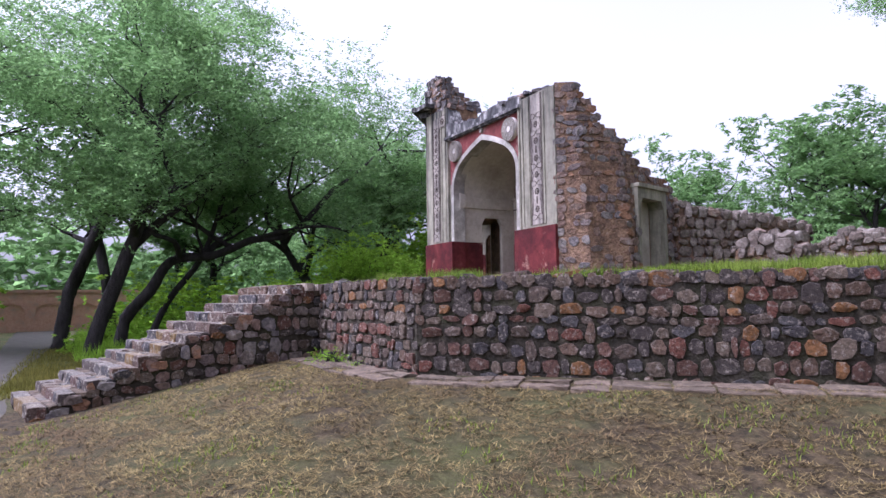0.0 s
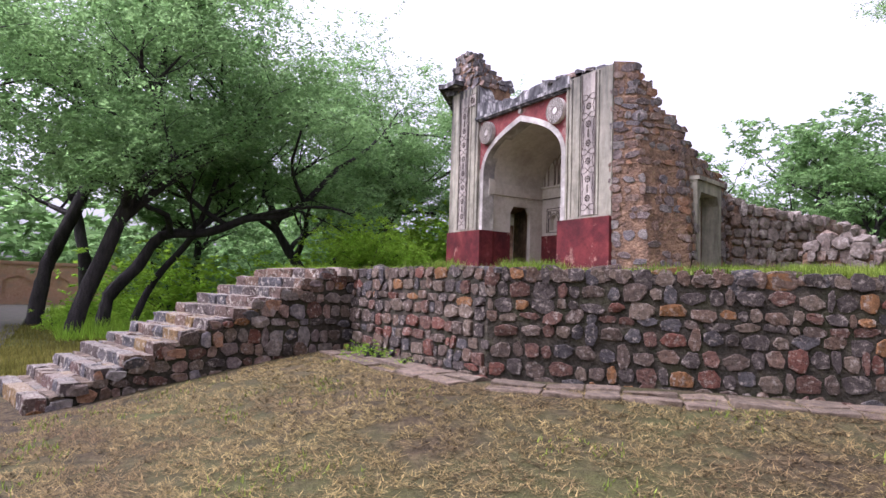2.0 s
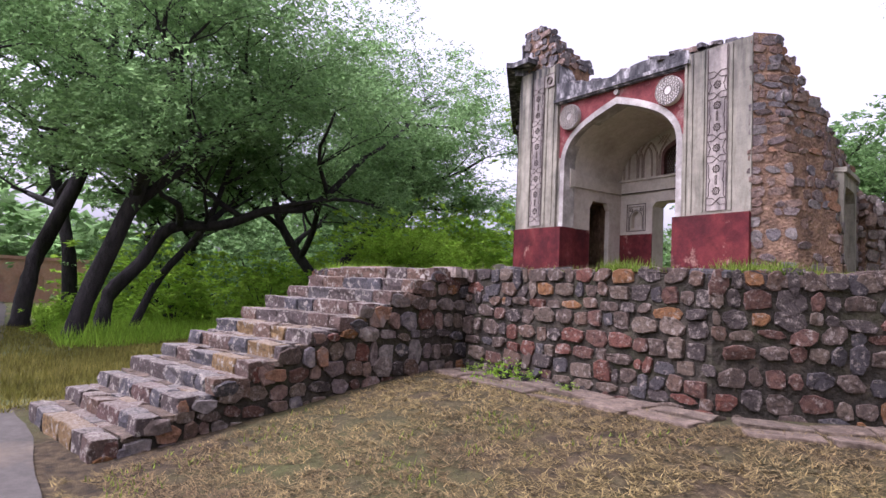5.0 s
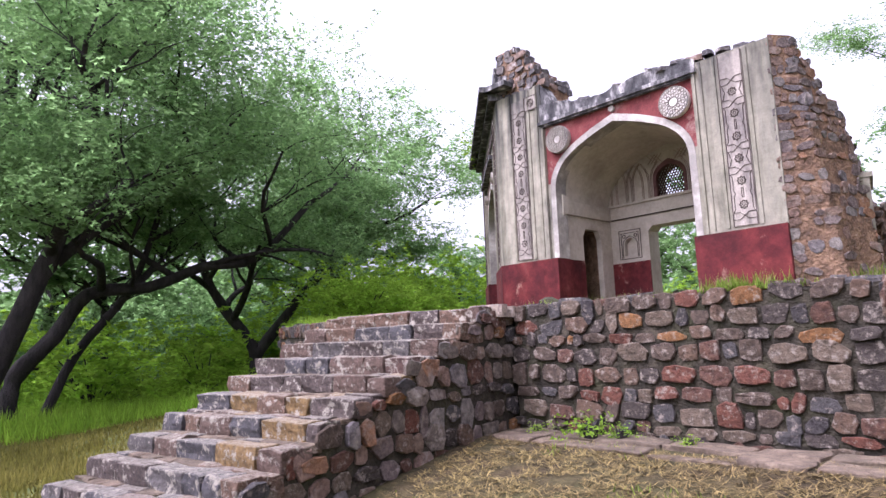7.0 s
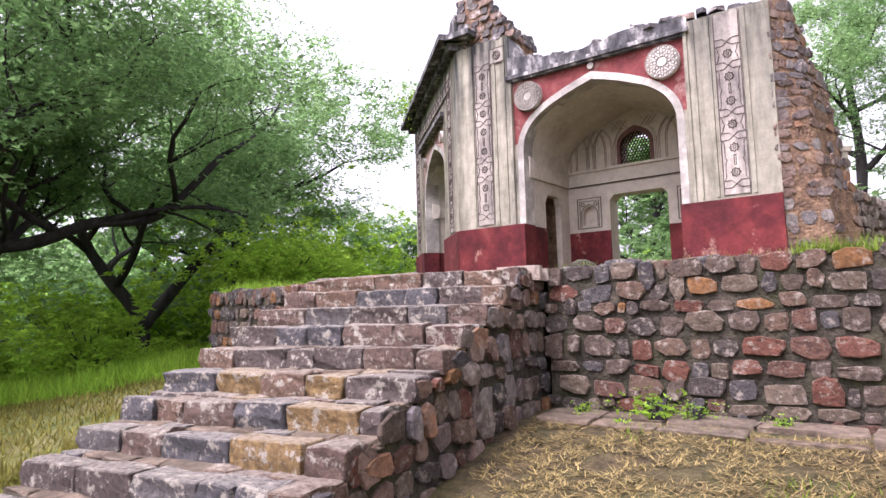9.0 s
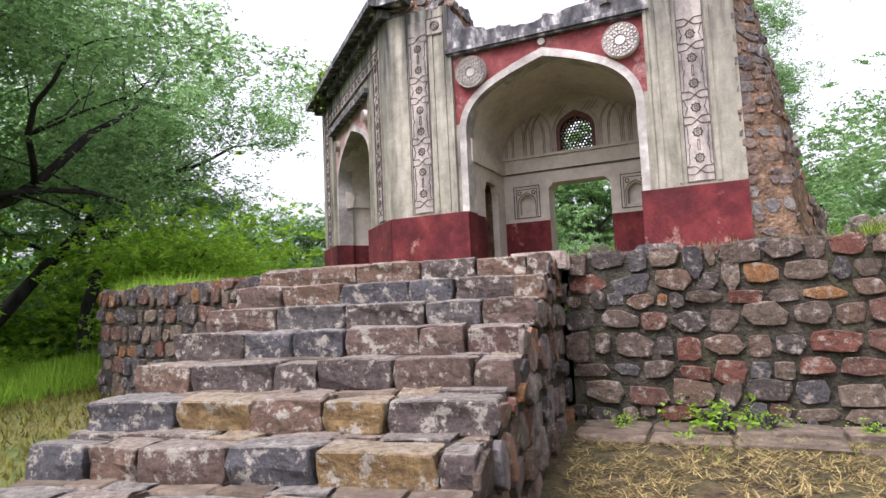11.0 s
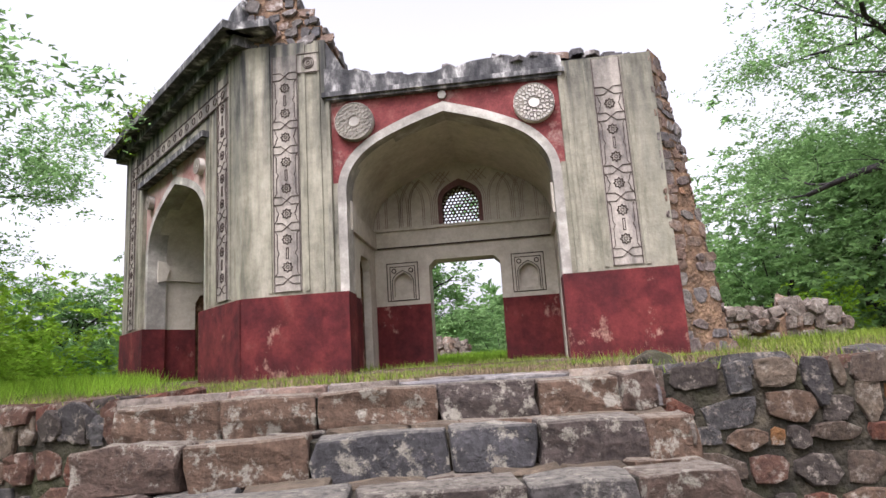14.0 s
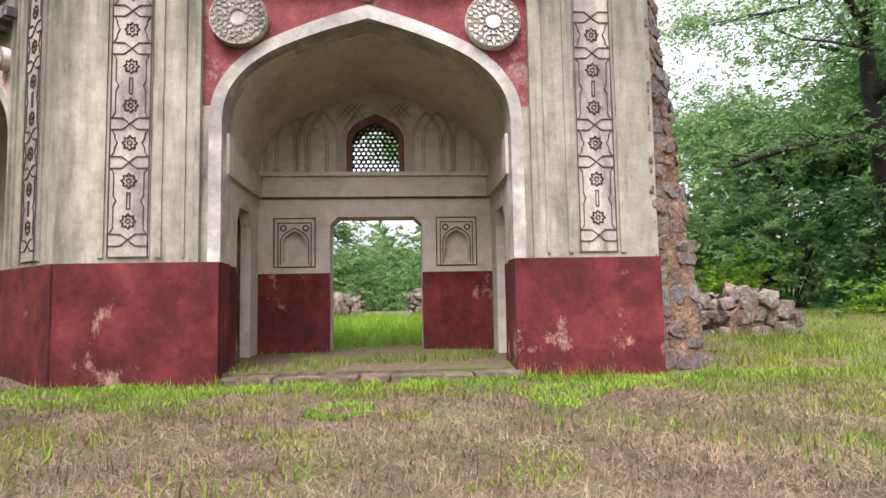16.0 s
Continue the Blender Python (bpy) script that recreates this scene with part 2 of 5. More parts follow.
M["flag"] = stone_material("flagstone", [(0, (0.23, 0.19, 0.16)), (0.2, (0.27, 0.185, 0.145)), (0.4, (0.18, 0.165, 0.165)), (0.58, (0.31, 0.25, 0.20)), (0.76, (0.21, 0.145, 0.11)), (0.9, (0.27, 0.25, 0.235))], patch=(0.42, 0.37, 0.325), patch_at=(0.52, 0.66), scale=16, lime_scale=7)
M["slab"] = stone_material("paving_stone", [(0, (0.107, 0.082, 0.0574)), (0.4, (0.131, 0.0984, 0.0697)), (0.7, (0.0943, 0.0697, 0.0476))], patch=(0.22, 0.17, 0.12))
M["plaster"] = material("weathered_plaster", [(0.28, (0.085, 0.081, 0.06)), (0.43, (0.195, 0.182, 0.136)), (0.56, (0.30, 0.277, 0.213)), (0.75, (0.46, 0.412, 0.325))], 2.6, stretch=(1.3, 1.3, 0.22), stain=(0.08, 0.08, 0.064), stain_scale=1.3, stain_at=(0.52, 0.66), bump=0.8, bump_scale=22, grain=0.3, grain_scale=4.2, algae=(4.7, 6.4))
M["spandrel"] = material("faded_red_plaster", [(0.3, (0.11, 0.026, 0.026)), (0.5, (0.17, 0.042, 0.04)), (0.7, (0.24, 0.085, 0.075))], 3, stain=(0.34, 0.24, 0.20), stain_scale=1.7, stain_at=(0.56, 0.72), bump=0.4, grain=0.3)
M["stubble"] = material("dead_stubble", [(0.3, (0.08, 0.056, 0.034)), (0.7, (0.27, 0.2, 0.122))], 2.5, bump=0, vary=0.75, island=True)
M["stucco"] = material("white_stucco", [(0.3, (0.50, 0.46, 0.41)), (0.6, (0.70, 0.66, 0.60))], 5, bump=0.3)
M["cream"] = material("cream_plaster", [(0.3, (0.379, 0.331, 0.27)), (0.6, (0.49, 0.443, 0.37))], 1.4, stain=(0.29, 0.25, 0.20), stain_scale=1.1, stain_at=(0.5, 0.76), bump=0.25, bump_scale=30, grain=0.16, grain_scale=9)
M["rib"] = material("rib_plaster", [(0.3, (0.23, 0.165, 0.14)), (0.7, (0.33, 0.255, 0.22))], 6, bump=0)
M["red"] = material("red_dado", [(0.3, (0.0396, 0.0088, 0.00968)), (0.48, (0.081, 0.0132, 0.0141)), (0.62, (0.128, 0.0229, 0.0211)), (0.75, (0.176, 0.0528, 0.044))], 1.9, stretch=(1, 1, 0.75), stain=(0.27, 0.15, 0.115), stain_scale=1.5, stain_at=(0.60, 0.66), bump=0.5, bump_scale=24, grain=0.4, grain_scale=5)
M["pale_red"] = material("faded_pink_plaster", [(0.3, (0.26, 0.14, 0.12)), (0.7, (0.44, 0.33, 0.28))], 2.5, stain=(0.20, 0.05, 0.045), stain_scale=1.2, stain_at=(0.52, 0.7), bump=0.4)
M["band"] = material("white_arch_band", [(0.3, (0.209, 0.193, 0.171)), (0.5, (0.341, 0.314, 0.275)), (0.68, (0.572, 0.533, 0.473))], 2.2, stain=(0.17, 0.155, 0.14), stain_scale=0.9, stain_at=(0.48, 0.7), bump=0.2, grain=0.15)
M["grey"] = material("grey_cornice", [(0.36, (0.03, 0.03, 0.032)), (0.52, (0.085, 0.082, 0.082)), (0.6, (0.24, 0.23, 0.22)), (0.68, (0.52, 0.5, 0.47))], 5, stretch=(1, 1, 0.4), bump=0.7, bump_scale=20, bump_dist=0.02, grain=0.25)
M["dark_line"] = material("incised_line", [(0.3, (0.035, 0.026, 0.024)), (0.7, (0.085, 0.06, 0.05))], 8, bump=0)
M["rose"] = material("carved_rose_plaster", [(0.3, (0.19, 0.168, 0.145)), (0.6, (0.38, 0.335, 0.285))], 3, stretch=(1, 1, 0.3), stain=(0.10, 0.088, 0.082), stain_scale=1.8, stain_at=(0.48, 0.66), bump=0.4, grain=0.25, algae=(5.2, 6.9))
M["jali"] = material("lattice_red", [(0.3, (0.10, 0.05, 0.05)), (0.7, (0.18, 0.09, 0.085))], 8, bump=0.2)
M["bark"] = material("bark", [(0.3, (0.014, 0.012, 0.013)), (0.7, (0.05, 0.043, 0.042))], 6, stretch=(1, 1, 0.3), bump=1.0, bump_scale=16, bump_dist=0.04)
M["leaf"] = material("feathery_leaf", [(0.3, (0.135, 0.25, 0.088)), (0.7, (0.25, 0.395, 0.155))], 0.5, bump=0, vary=0.35, island=True, translucent=0.75, rough=0.8)
M["leaf_bright"] = material("bright_leaf", [(0.3, (0.20, 0.37, 0.03)), (0.7, (0.34, 0.52, 0.06))], 0.6, bump=0, vary=0.35, island=True, translucent=0.7, rough=0.8)
M["grass"] = material("green_grass", [(0.3, (0.10, 0.175, 0.02)), (0.7, (0.25, 0.31, 0.048))], 0.8, bump=0, vary=0.45, island=True, translucent=0.5)
M["straw"] = material("dry_straw", [(0.3, (0.106, 0.0792, 0.0299)), (0.7, (0.264, 0.204, 0.081))], 6.0, bump=0, vary=0.85, island=True, stain=(0.105, 0.07, 0.034), stain_scale=0.3, stain_at=(0.46, 0.66))
M["clover"] = material("clover_leaf", [(0.3, (0.12, 0.25, 0.02)), (0.7, (0.27, 0.42, 0.04))], 1.5, bump=0, vary=0.4, island=True, translucent=0.5)
M["olive"] = material("olive_grass", [(0.3, (0.091, 0.0943, 0.0153)), (0.7, (0.202, 0.181, 0.0418))], 0.9, bump=0, vary=0.45, island=True, translucent=0.4)
M["plastic"] = material("clear_plastic", [(0.3, (0.7, 0.7, 0.7)), (0.7, (0.8, 0.8, 0.8))], 4, rough=0.2, bump=0)
M["brick"] = material("far_brick", [(0.3, (0.42, 0.22, 0.16)), (0.7, (0.58, 0.36, 0.27))], 6, bump=0.5, stain=(0.36, 0.25, 0.20), stain_scale=1.5)


# ---- mesh helpers ----
def part(name, bm, mat, parent=None, label="", smooth=False):
    me = bpy.data.meshes.new(name)
    bmesh.ops.recalc_face_normals(bm, faces=bm.faces)
    bm.to_mesh(me)
    bm.free()
    me.materials.append(mat)
    if smooth:
        me.shade_smooth()
    ob = new(name, me)
    ob.parent = parent
    return tagged(ob, label)


def raw(name, verts, faces, mat, parent=None, smooth=False):
    me = bpy.data.meshes.new(name)
    me.from_pydata(verts, [], faces)
    me.materials.append(mat)
    if smooth:
        me.shade_smooth()
    ob = new(name, me)
    ob.parent = parent
    return ob


def put_box(bm, x0, x1, y0, y1, z0, z1, m=None):
    vs = [bm.verts.new(Vector(c) if m is None else m @ Vector(c)) for c in ((x0, y0, z0), (x1, y0, z0), (x1, y1, z0), (x0, y1, z0), (x0, y0, z1), (x1, y0, z1), (x1, y1, z1), (x0, y1, z1))]
    for f in ((3, 2, 1, 0), (4, 5, 6, 7), (0, 1, 5, 4), (1, 2, 6, 5), (2, 3, 7, 6), (3, 0, 4, 7)):
        bm.faces.new([vs[i] for i in f])


def put_prism(bm, poly, z0, z1, jitter=0.0):
    a = [bm.verts.new((x, y, z0)) for x, y in poly]
    b = [bm.verts.new((x, y, z1 + random.uniform(-jitter, jitter))) for x, y in poly]
    bm.faces.new(a[::-1])
    bm.faces.new(b)
    for i in range(len(poly)):
        j = (i + 1) % len(poly)
        bm.faces.new((a[i], a[j], b[j], b[i]))


def put_plate(bm, outer, holes, y0, y1, m=None):
    """An upright plate in local x, z with holes, from depth y0 to y1."""
    def at(x, y, z):
        return m @ Vector((x, y, z)) if m is not None else Vector((x, y, z))
    fills = []
    for y in (y0, y1):
        edges, rings = [], []
        for loop in (outer, *holes):
            vs = [bm.verts.new(at(x, y, z)) for x, z in loop]
            rings.append(vs)
            edges += [bm.edges.new((vs[i], vs[(i + 1) % len(vs)])) for i in range(len(vs))]
        bmesh.ops.triangle_fill(bm, edges=edges, use_beauty=True)
        fills.append(rings)
    for ra, rb in zip(*fills):
        for i in range(len(ra)):
            j = (i + 1) % len(ra)
            bm.faces.new((ra[i], ra[j], rb[j], rb[i]))


def arch(half, spring, apex, foot, n=12):
    """Outline of a four-centred arch from its left foot over the apex to its right foot: tight haunches, nearly straight upper sides."""
    xs = (1.0, 0.992, 0.957, 0.856, 0.705, 0.51, 0.28, 0.0)
    zs = (0.0, 0.13, 0.29, 0.48, 0.64, 0.765, 0.885, 1.0)
    left = [(-half * x, spring + (apex - spring) * z) for x, z in zip(xs, zs)]
    for _ in range(2 if n > 8 else 1):
        cut = [left[0]]
        for (xa, za), (xb, zb) in zip(left, left[1:]):
            cut += [(0.75 * xa + 0.25 * xb, 0.75 * za + 0.25 * zb), (0.25 * xa + 0.75 * xb, 0.25 * za + 0.75 * zb)]
        left = cut + [left[-1]]
    return [(-half, foot)] + left + [(-x, z) for x, z in reversed(left[:-1])] + [(half, foot)]


def put_tube(bm, pts, radii, sides=7):
    rings = []
    up = Vector((0.13, 0.21, 1)).normalized()
    for i, p in enumerate(pts):
        d = (Vector(pts[min(i + 1, len(pts) - 1)]) - Vector(pts[max(i - 1, 0)])).normalized()
        s = d.cross(up)
        s = s.normalized() if s.length > 1e-3 else Vector((1, 0, 0))
        t = s.cross(d)
        rings.append([bm.verts.new(Vector(p) + (s * math.cos(k * 2 * math.pi / sides) + t * math.sin(k * 2 * math.pi / sides)) * radii[i] * (1 + 0.12 * math.sin(3.1 * k + i))) for k in range(sides)])
    for a, b in zip(rings, rings[1:]):
        for k in range(sides):
            bm.faces.new((a[k], a[(k + 1) % sides], b[(k + 1) % sides], b[k]))
    bm.faces.new(rings[0][::-1])
    bm.faces.new(rings[-1])


def put_stroke(bm, pts, width, y0, y1, m=None, closed=False):
    """A thin raised line in local x, z."""
    n = len(pts)
    for i in range(n if closed else n - 1):
        (xa, za), (xb, zb) = pts[i], pts[(i + 1) % n]
        dx, dz = xb - xa, zb - za
        ln = math.hypot(dx, dz)
        if ln < 1e-5:
            continue
        nx, nz = -dz / ln * width / 2, dx / ln * width / 2
        ex, ez = dx / ln * width * 0.4, dz / ln * width * 0.4
        ring = ((xa - ex + nx, za - ez + nz), (xa - ex - nx, za - ez - nz), (xb + ex - nx, zb + ez - nz), (xb + ex + nx, zb + ez + nz))
        lo = [bm.verts.new((m @ Vector((x, y0, z))) if m is not None else (x, y0, z)) for x, z in ring]
        hi = [bm.verts.new((m @ Vector((x, y1, z))) if m is not None else (x, y1, z)) for x, z in ring]
        bm.faces.new(hi)
        for k in range(4):
            bm.faces.new((lo[k], lo[(k + 1) % 4], hi[(k + 1) % 4], hi[k]))


def stone_meshes(count, mat, seed, boxy=0.5, sides=9, dome=0.12):
    """Unit stones: 1 wide (x), 1 high (z), rough face towards -y at depth -1, root at 0."""
    rng = random.Random(seed)
    made = []
    for c in range(count):
        ring = []
        ph = rng.uniform(0, 6.28)
        skew = rng.uniform(-0.25, 0.25)
        if boxy > 0.9:
            for cx, cz, ex, ez in ((-0.5, -0.5, 1, 0), (0.5, -0.5, 0, 1), (0.5, 0.5, -1, 0), (-0.5, 0.5, 0, -1)):
                ring.append((cx * rng.uniform(0.66, 0.98), cz * rng.uniform(0.66, 0.98)))
                u = rng.uniform(0.3, 0.7)
                ring.append(((cx + ex * u) * rng.uniform(0.9, 1.03), (cz + ez * u) * rng.uniform(0.9, 1.03)))
            sides = len(ring)
        for k in range(sides if boxy <= 0.9 else 0):
            a = ph + 2 * math.pi * (k + rng.uniform(-0.36, 0.36)) / sides
            ca, sa = math.cos(a), math.sin(a)
            r = 0.5 / max(abs(ca), abs(sa)) * boxy + 0.5 * (1 - boxy)
            r *= rng.uniform(0.9, 1.04)
            ring.append((r * ca + skew * r * sa * 0.5, r * sa))
        verts, faces = [], []
        tilt = (rng.uniform(-0.5, 0.5), rng.uniform(-0.5, 0.5))
        for inset, depth in ((1.0, 0.0), (1.0, -0.7), (0.93, -0.95)):
            for x, z in ring:
                j = rng.uniform(0.93, 1.07) if inset < 1 else 1.0
                verts.append((x * inset * j, depth + (tilt[0] * x + tilt[1] * z + rng.uniform(-0.14, 0.14)) * (depth < -0.6), z * inset * j))
        verts.append((rng.uniform(-0.2, 0.2), -1.0 - rng.uniform(-0.1, dome), rng.uniform(-0.2, 0.2)))
        for lv in range(2):
            for k in range(sides):
                j = (k + 1) % sides
                faces.append((lv * sides + k, lv * sides + j, (lv + 1) * sides + j, (lv + 1) * sides + k))
        for k in range(sides):
            faces.append((2 * sides + k, 2 * sides + (k + 1) % sides, 3 * sides))
        me = bpy.data.meshes.new("stone")
        me.from_pydata(verts, [], faces)
        me.materials.append(mat)
        made.append(me)
    return made


def lay_stones(parent, meshes, a, b, z0, top, seed, depth=0.034, row=(0.13, 0.21), wide=(0.11, 0.36), bottom=None, limit=300, name="stone", mat=None, joint=0.96):
    """Rubble courses on an upright face from plan point a to b (its outer side to the right of a -> b), up to top(s), down to bottom(s)."""
    rng = random.Random(seed)
    ax, ay = a
    dx, dy = b[0] - ax, b[1] - ay
    ln = math.hypot(dx, dy)
    ang = math.degrees(math.atan2(dy, dx))
    z, made, rest = z0, 0, []
    while z < 9:
        h = rng.uniform(*row)
        s = -rng.uniform(0, 0.15)
        anyone = False
        while s < ln:
            w = rng.uniform(*wide)
            if rng.random() < 0.12:
                w *= 0.6
            c = s + w / 2
            s += w
            if c < 0.02 or c > ln - 0.02:
                continue
            hh = h * rng.uniform(0.78, 1.1) * (1.45 if rng.random() < 0.12 else 1.0)
            zc = z + h / 2 + rng.uniform(-0.025, 0.025) + 0.05 * noise.noise(Vector((c * 0.9 + seed, z * 1.7, 0.3)))
            if z > top(c):
                continue
            anyone = True
            zc = min(zc, top(c) - hh * 0.42)
            if bottom and zc < bottom(c):
                continue
            w2 = min(w * joint, 2 * min(c, ln - c) + 0.1)
            mtx = pose(ax + dx * c / ln, ay + dy * c / ln, zc, rng.uniform(-4, 4), rng.uniform(-6, 6), ang) @ Matrix.Diagonal((w2, depth * rng.uniform(0.4, 1.5), hh * (joint - 0.01), 1))
            me = rng.choice(meshes)
            if made < limit:
                ob = new(name, me)
                ob.parent = parent
                ob.matrix_basis = mtx
                made += 1
            else:
                rest.append((me, mtx))
        z += h
        if not anyone and z > z0 + 0.5:
            break
    if rest:
        verts, faces = [], []
        for me, mtx in rest:
            k = len(verts)
            verts += [tuple(mtx @ v.co) for v in me.vertices]
            faces += [tuple(k + i for i in p.vertices) for p in me.polygons]
        tagged(raw("stones", verts, faces, mat or meshes[0].materials[0], parent), kind="stuff")


# ---- plan ----
TERRACE = [(-12.0, 3.0), (-5.0, -4.08), (-1.2, -4.93), (1.36, -4.52), (4.92, -4.3), (14.0, 4.5), (16, 22), (-14, 22)]
TOP = 2.04


def inside(x, y, poly=TERRACE):
    ok = False
    for (x0, y0), (x1, y1) in zip(poly, poly[1:] + poly[:1]):
        if (y0 > y) != (y1 > y) and x < (x1 - x0) * (y - y0) / (y1 - y0) + x0:
            ok = not ok
    return ok


def off_terrace(x, y):
    best = 99.0
    for (x0, y0), (x1, y1) in zip(TERRACE, TERRACE[1:] + TERRACE[:1]):
        dx, dy = x1 - x0, y1 - y0
        u = max(0, min(1, ((x - x0) * dx + (y - y0) * dy) / (dx * dx + dy * dy)))
        best = min(best, math.hypot(x - x0 - u * dx, y - y0 - u * dy))
    return best


def lawn_z(x, y):
    if inside(x, y):
        return 0.6
    d = off_terrace(x, y)
    u = max(0.0, 1 - d / 5.4)
    z = 0.69 * u * u * (3 - 2 * u)
    if y > -9.3:
        z += 0.03 * noise.noise(Vector((x * 0.9, y * 0.9, 0)))
    return z


def terrace_z(x, y):
    z = TOP - 0.03 + 0.03 * noise.noise(Vector((x * 1.1, y * 1.1, 5)))
    rise = 0.09 * max(0, min(1, (y + 5) / 4)) + 0.15 * max(0, min(1, y / 2)) + 0.25 * max(0, min(1, (y - 3) / 7))
    return z + rise * (min(1, off_terrace(x, y) / 1.5) if x > 4 or x < -3 else 1)


# ---- ground ----
def axis(near, step, far):
    a = list(np.arange(-near, near + 0.01, step))
    out, v, s = [], near, step
    while v < far:
        s *= 1.5
        v += s
        out.append(v)
    return [-v for v in reversed(out)] + a + out


gx, gy = axis(22, 0.3, 2600), axis(22, 0.3, 2600)
verts = [(x, y, lawn_z(x, y) if abs(x) < 22.1 and abs(y) < 22.1 else 0.0) for y in gy for x in gx]
nx = len(gx)
faces = [(j * nx + i, j * nx + i + 1, (j + 1) * nx + i + 1, (j + 1) * nx + i) for j in range(len(gy) - 1) for i in range(nx - 1)]
ground = raw("ground", verts, faces, M["lawn"], smooth=True)
ground.data.materials.append(M["verge"])
for p in ground.data.polygons:
    c = p.center
    if c.x < -1.3 or abs(c.x) > 22 or abs(c.y) > 16:
        p.material_index = 1
tagged(ground, "straw-coloured mown dry lawn rising to the terrace", "ground", kind="structure")

# path beside the stair foot, with a ragged edge
bm = bmesh.new()
xs = list(np.arange(-44, 22, 0.5))
edge_r = [(x, float(np.interp(x, [-44, -30, -14, -1.6, -1.0, 22], [-9.6, -9.4, -9.6, -9.95, -9.5, -9.42])) + 0.10 * noise.noise(Vector((x * 0.8, 0, 3)))) for x in xs]
edge_l = [(x, float(np.interp(x, [-44, -25, -10.2, -9.2, 22], [-12.4, -11.6, -10.75, -13.2, -13.6])) + 0.10 * noise.noise(Vector((x * 0.7, 9, 3)))) for x in xs]
lo = [bm.verts.new((x, y, 0.035)) for x, y in edge_l]
hi = [bm.verts.new((x, y, 0.035)) for x, y in edge_r]
lo2 = [bm.verts.new((x, y, -0.1)) for x, y in edge_l]
hi2 = [bm.verts.new((x, y, -0.1)) for x, y in edge_r]
for i in range(len(lo) - 1):
    bm.faces.new((lo[i], lo[i + 1], hi[i + 1], hi[i]))
    bm.faces.new((hi[i], hi[i + 1], hi2[i + 1], hi2[i]))
    bm.faces.new((lo2[i], lo2[i + 1], lo[i + 1], lo[i]))
tagged(part("path", bm, M["path"]), "worn grey concrete footpath beside the stone stairs", "path", kind="structure")

# terrace surface
verts, faces, index = [], [], {}
st = 0.3
for j in range(int(28 / st)):
    for i in range(int(32 / st)):
        x, y = -15 + i * st, -5.4 + j * st
        if all(inside(x + a, y + b) for a in (0, st) for b in (0, st)):
            q = []
            for a, b in ((0, 0), (1, 0), (1, 1), (0, 1)):
                k = (i + a, j + b)
                if k not in index:
                    index[k] = len(verts)
                    verts.append((x + a * st, y + b * st, terrace_z(x + a * st, y + b * st)))
                q.append(index[k])
            faces.append(q)
terrace = raw("terrace_ground", verts, faces, M["terrace"], smooth=True)
tagged(terrace, "earth terrace with dry stubble and green patches", "ground", kind="structure")

# ---- terrace walls and stairs ----
STONES = stone_meshes(30, M["stone"], 4, boxy=0.95, sides=9)
ROUGH = stone_meshes(26, M["stone"], 6, boxy=0.62, sides=8, dome=0.2)
RUIN = stone_meshes(22, M["ruin_stone"], 9, boxy=0.7, sides=8, dome=0.02)
TUMBLED = stone_meshes(14, M["pale_ruin"], 12, boxy=0.75, sides=8, dome=0.3)
BLACK = stone_meshes(10, M["dark_ruin"], 10, boxy=0.85, sides=7)


def retaining_wall(name, a, b, seed, label, limit=300, rough=False):
    dx, dy = b[0] - a[0], b[1] - a[1]
    ln = math.hypot(dx, dy)
    n = (-dy / ln * 0.45, dx / ln * 0.45)
    bm = bmesh.new()
    put_prism(bm, [a, b, (b[0] + 2 * n[0], b[1] + 2 * n[1]), (a[0] + 2 * n[0], a[1] + 2 * n[1])], 0.2, TOP - 0.03)
    wall = tagged(part(name, bm, M["mortar"]), label, "wall", kind="structure")
    if rough:
        lay_stones(wall, ROUGH, a, b, 0.56, lambda s: TOP + 0.02, seed, limit=limit, row=(0.12, 0.23), wide=(0.12, 0.34), joint=0.9)
    else:
        lay_stones(wall, STONES + ROUGH, a, b, 0.56, lambda s: TOP + 0.02, seed, limit=limit, row=(0.12, 0.23), wide=(0.12, 0.36), joint=0.92)
    # coping stones
    rng = random.Random(seed + 5)
    s = 0.0
    while s < min(ln, 12):
        w = rng.uniform(0.2, 0.5)
        c = min(s + w / 2, ln - 0.1)
        ob = new("coping_stone", rng.choice(STONES))
        ob.parent = wall
        ang = math.degrees(math.atan2(dy, dx))
        ob.matrix_basis = pose(a[0] + dx * c / ln + n[0] * 0.5, a[1] + dy * c / ln + n[1] * 0.5, TOP - 0.06, -90, rng.uniform(-6, 6), ang) @ Matrix.Diagonal((w * 0.95, 0.09 * rng.uniform(0.7, 1.2), 0.46, 1))
        s += w
    return wall


retaining_wall("retaining_wall_front", (1.36, -4.52), (4.92, -4.3), 11, "dark random-rubble stone terrace wall beside the stairs")
retaining_wall("retaining_wall_east", (4.92, -4.3), (14.0, 4.5), 12, "long dark random-rubble stone terrace wall above the lawn", rough=True)
retaining_wall("retaining_wall_west", (-5.0, -4.08), (-1.2, -4.93), 13, "low rubble terrace wall beside the stairs with grass on top")
retaining_wall("retaining_wall_back", (-12.0, 3.0), (-5.0, -4.08), 14, "rubble terrace wall overgrown with grass", limit=60)

# the flight stands square to the front wall: its own x runs along the nosings, the top nosing's east end at the origin
RISE, GO, WIDE = 0.1625, 0.363, 2.46
STAIR = pose(1.385, -5.087, 0, 0, 0, 10)
stairs = tagged(new("stairs"), "broad flight of twelve worn rubble-stone steps up the terrace", "stairs", kind="structure")
stairs.matrix_basis = STAIR
rng = random.Random(21)


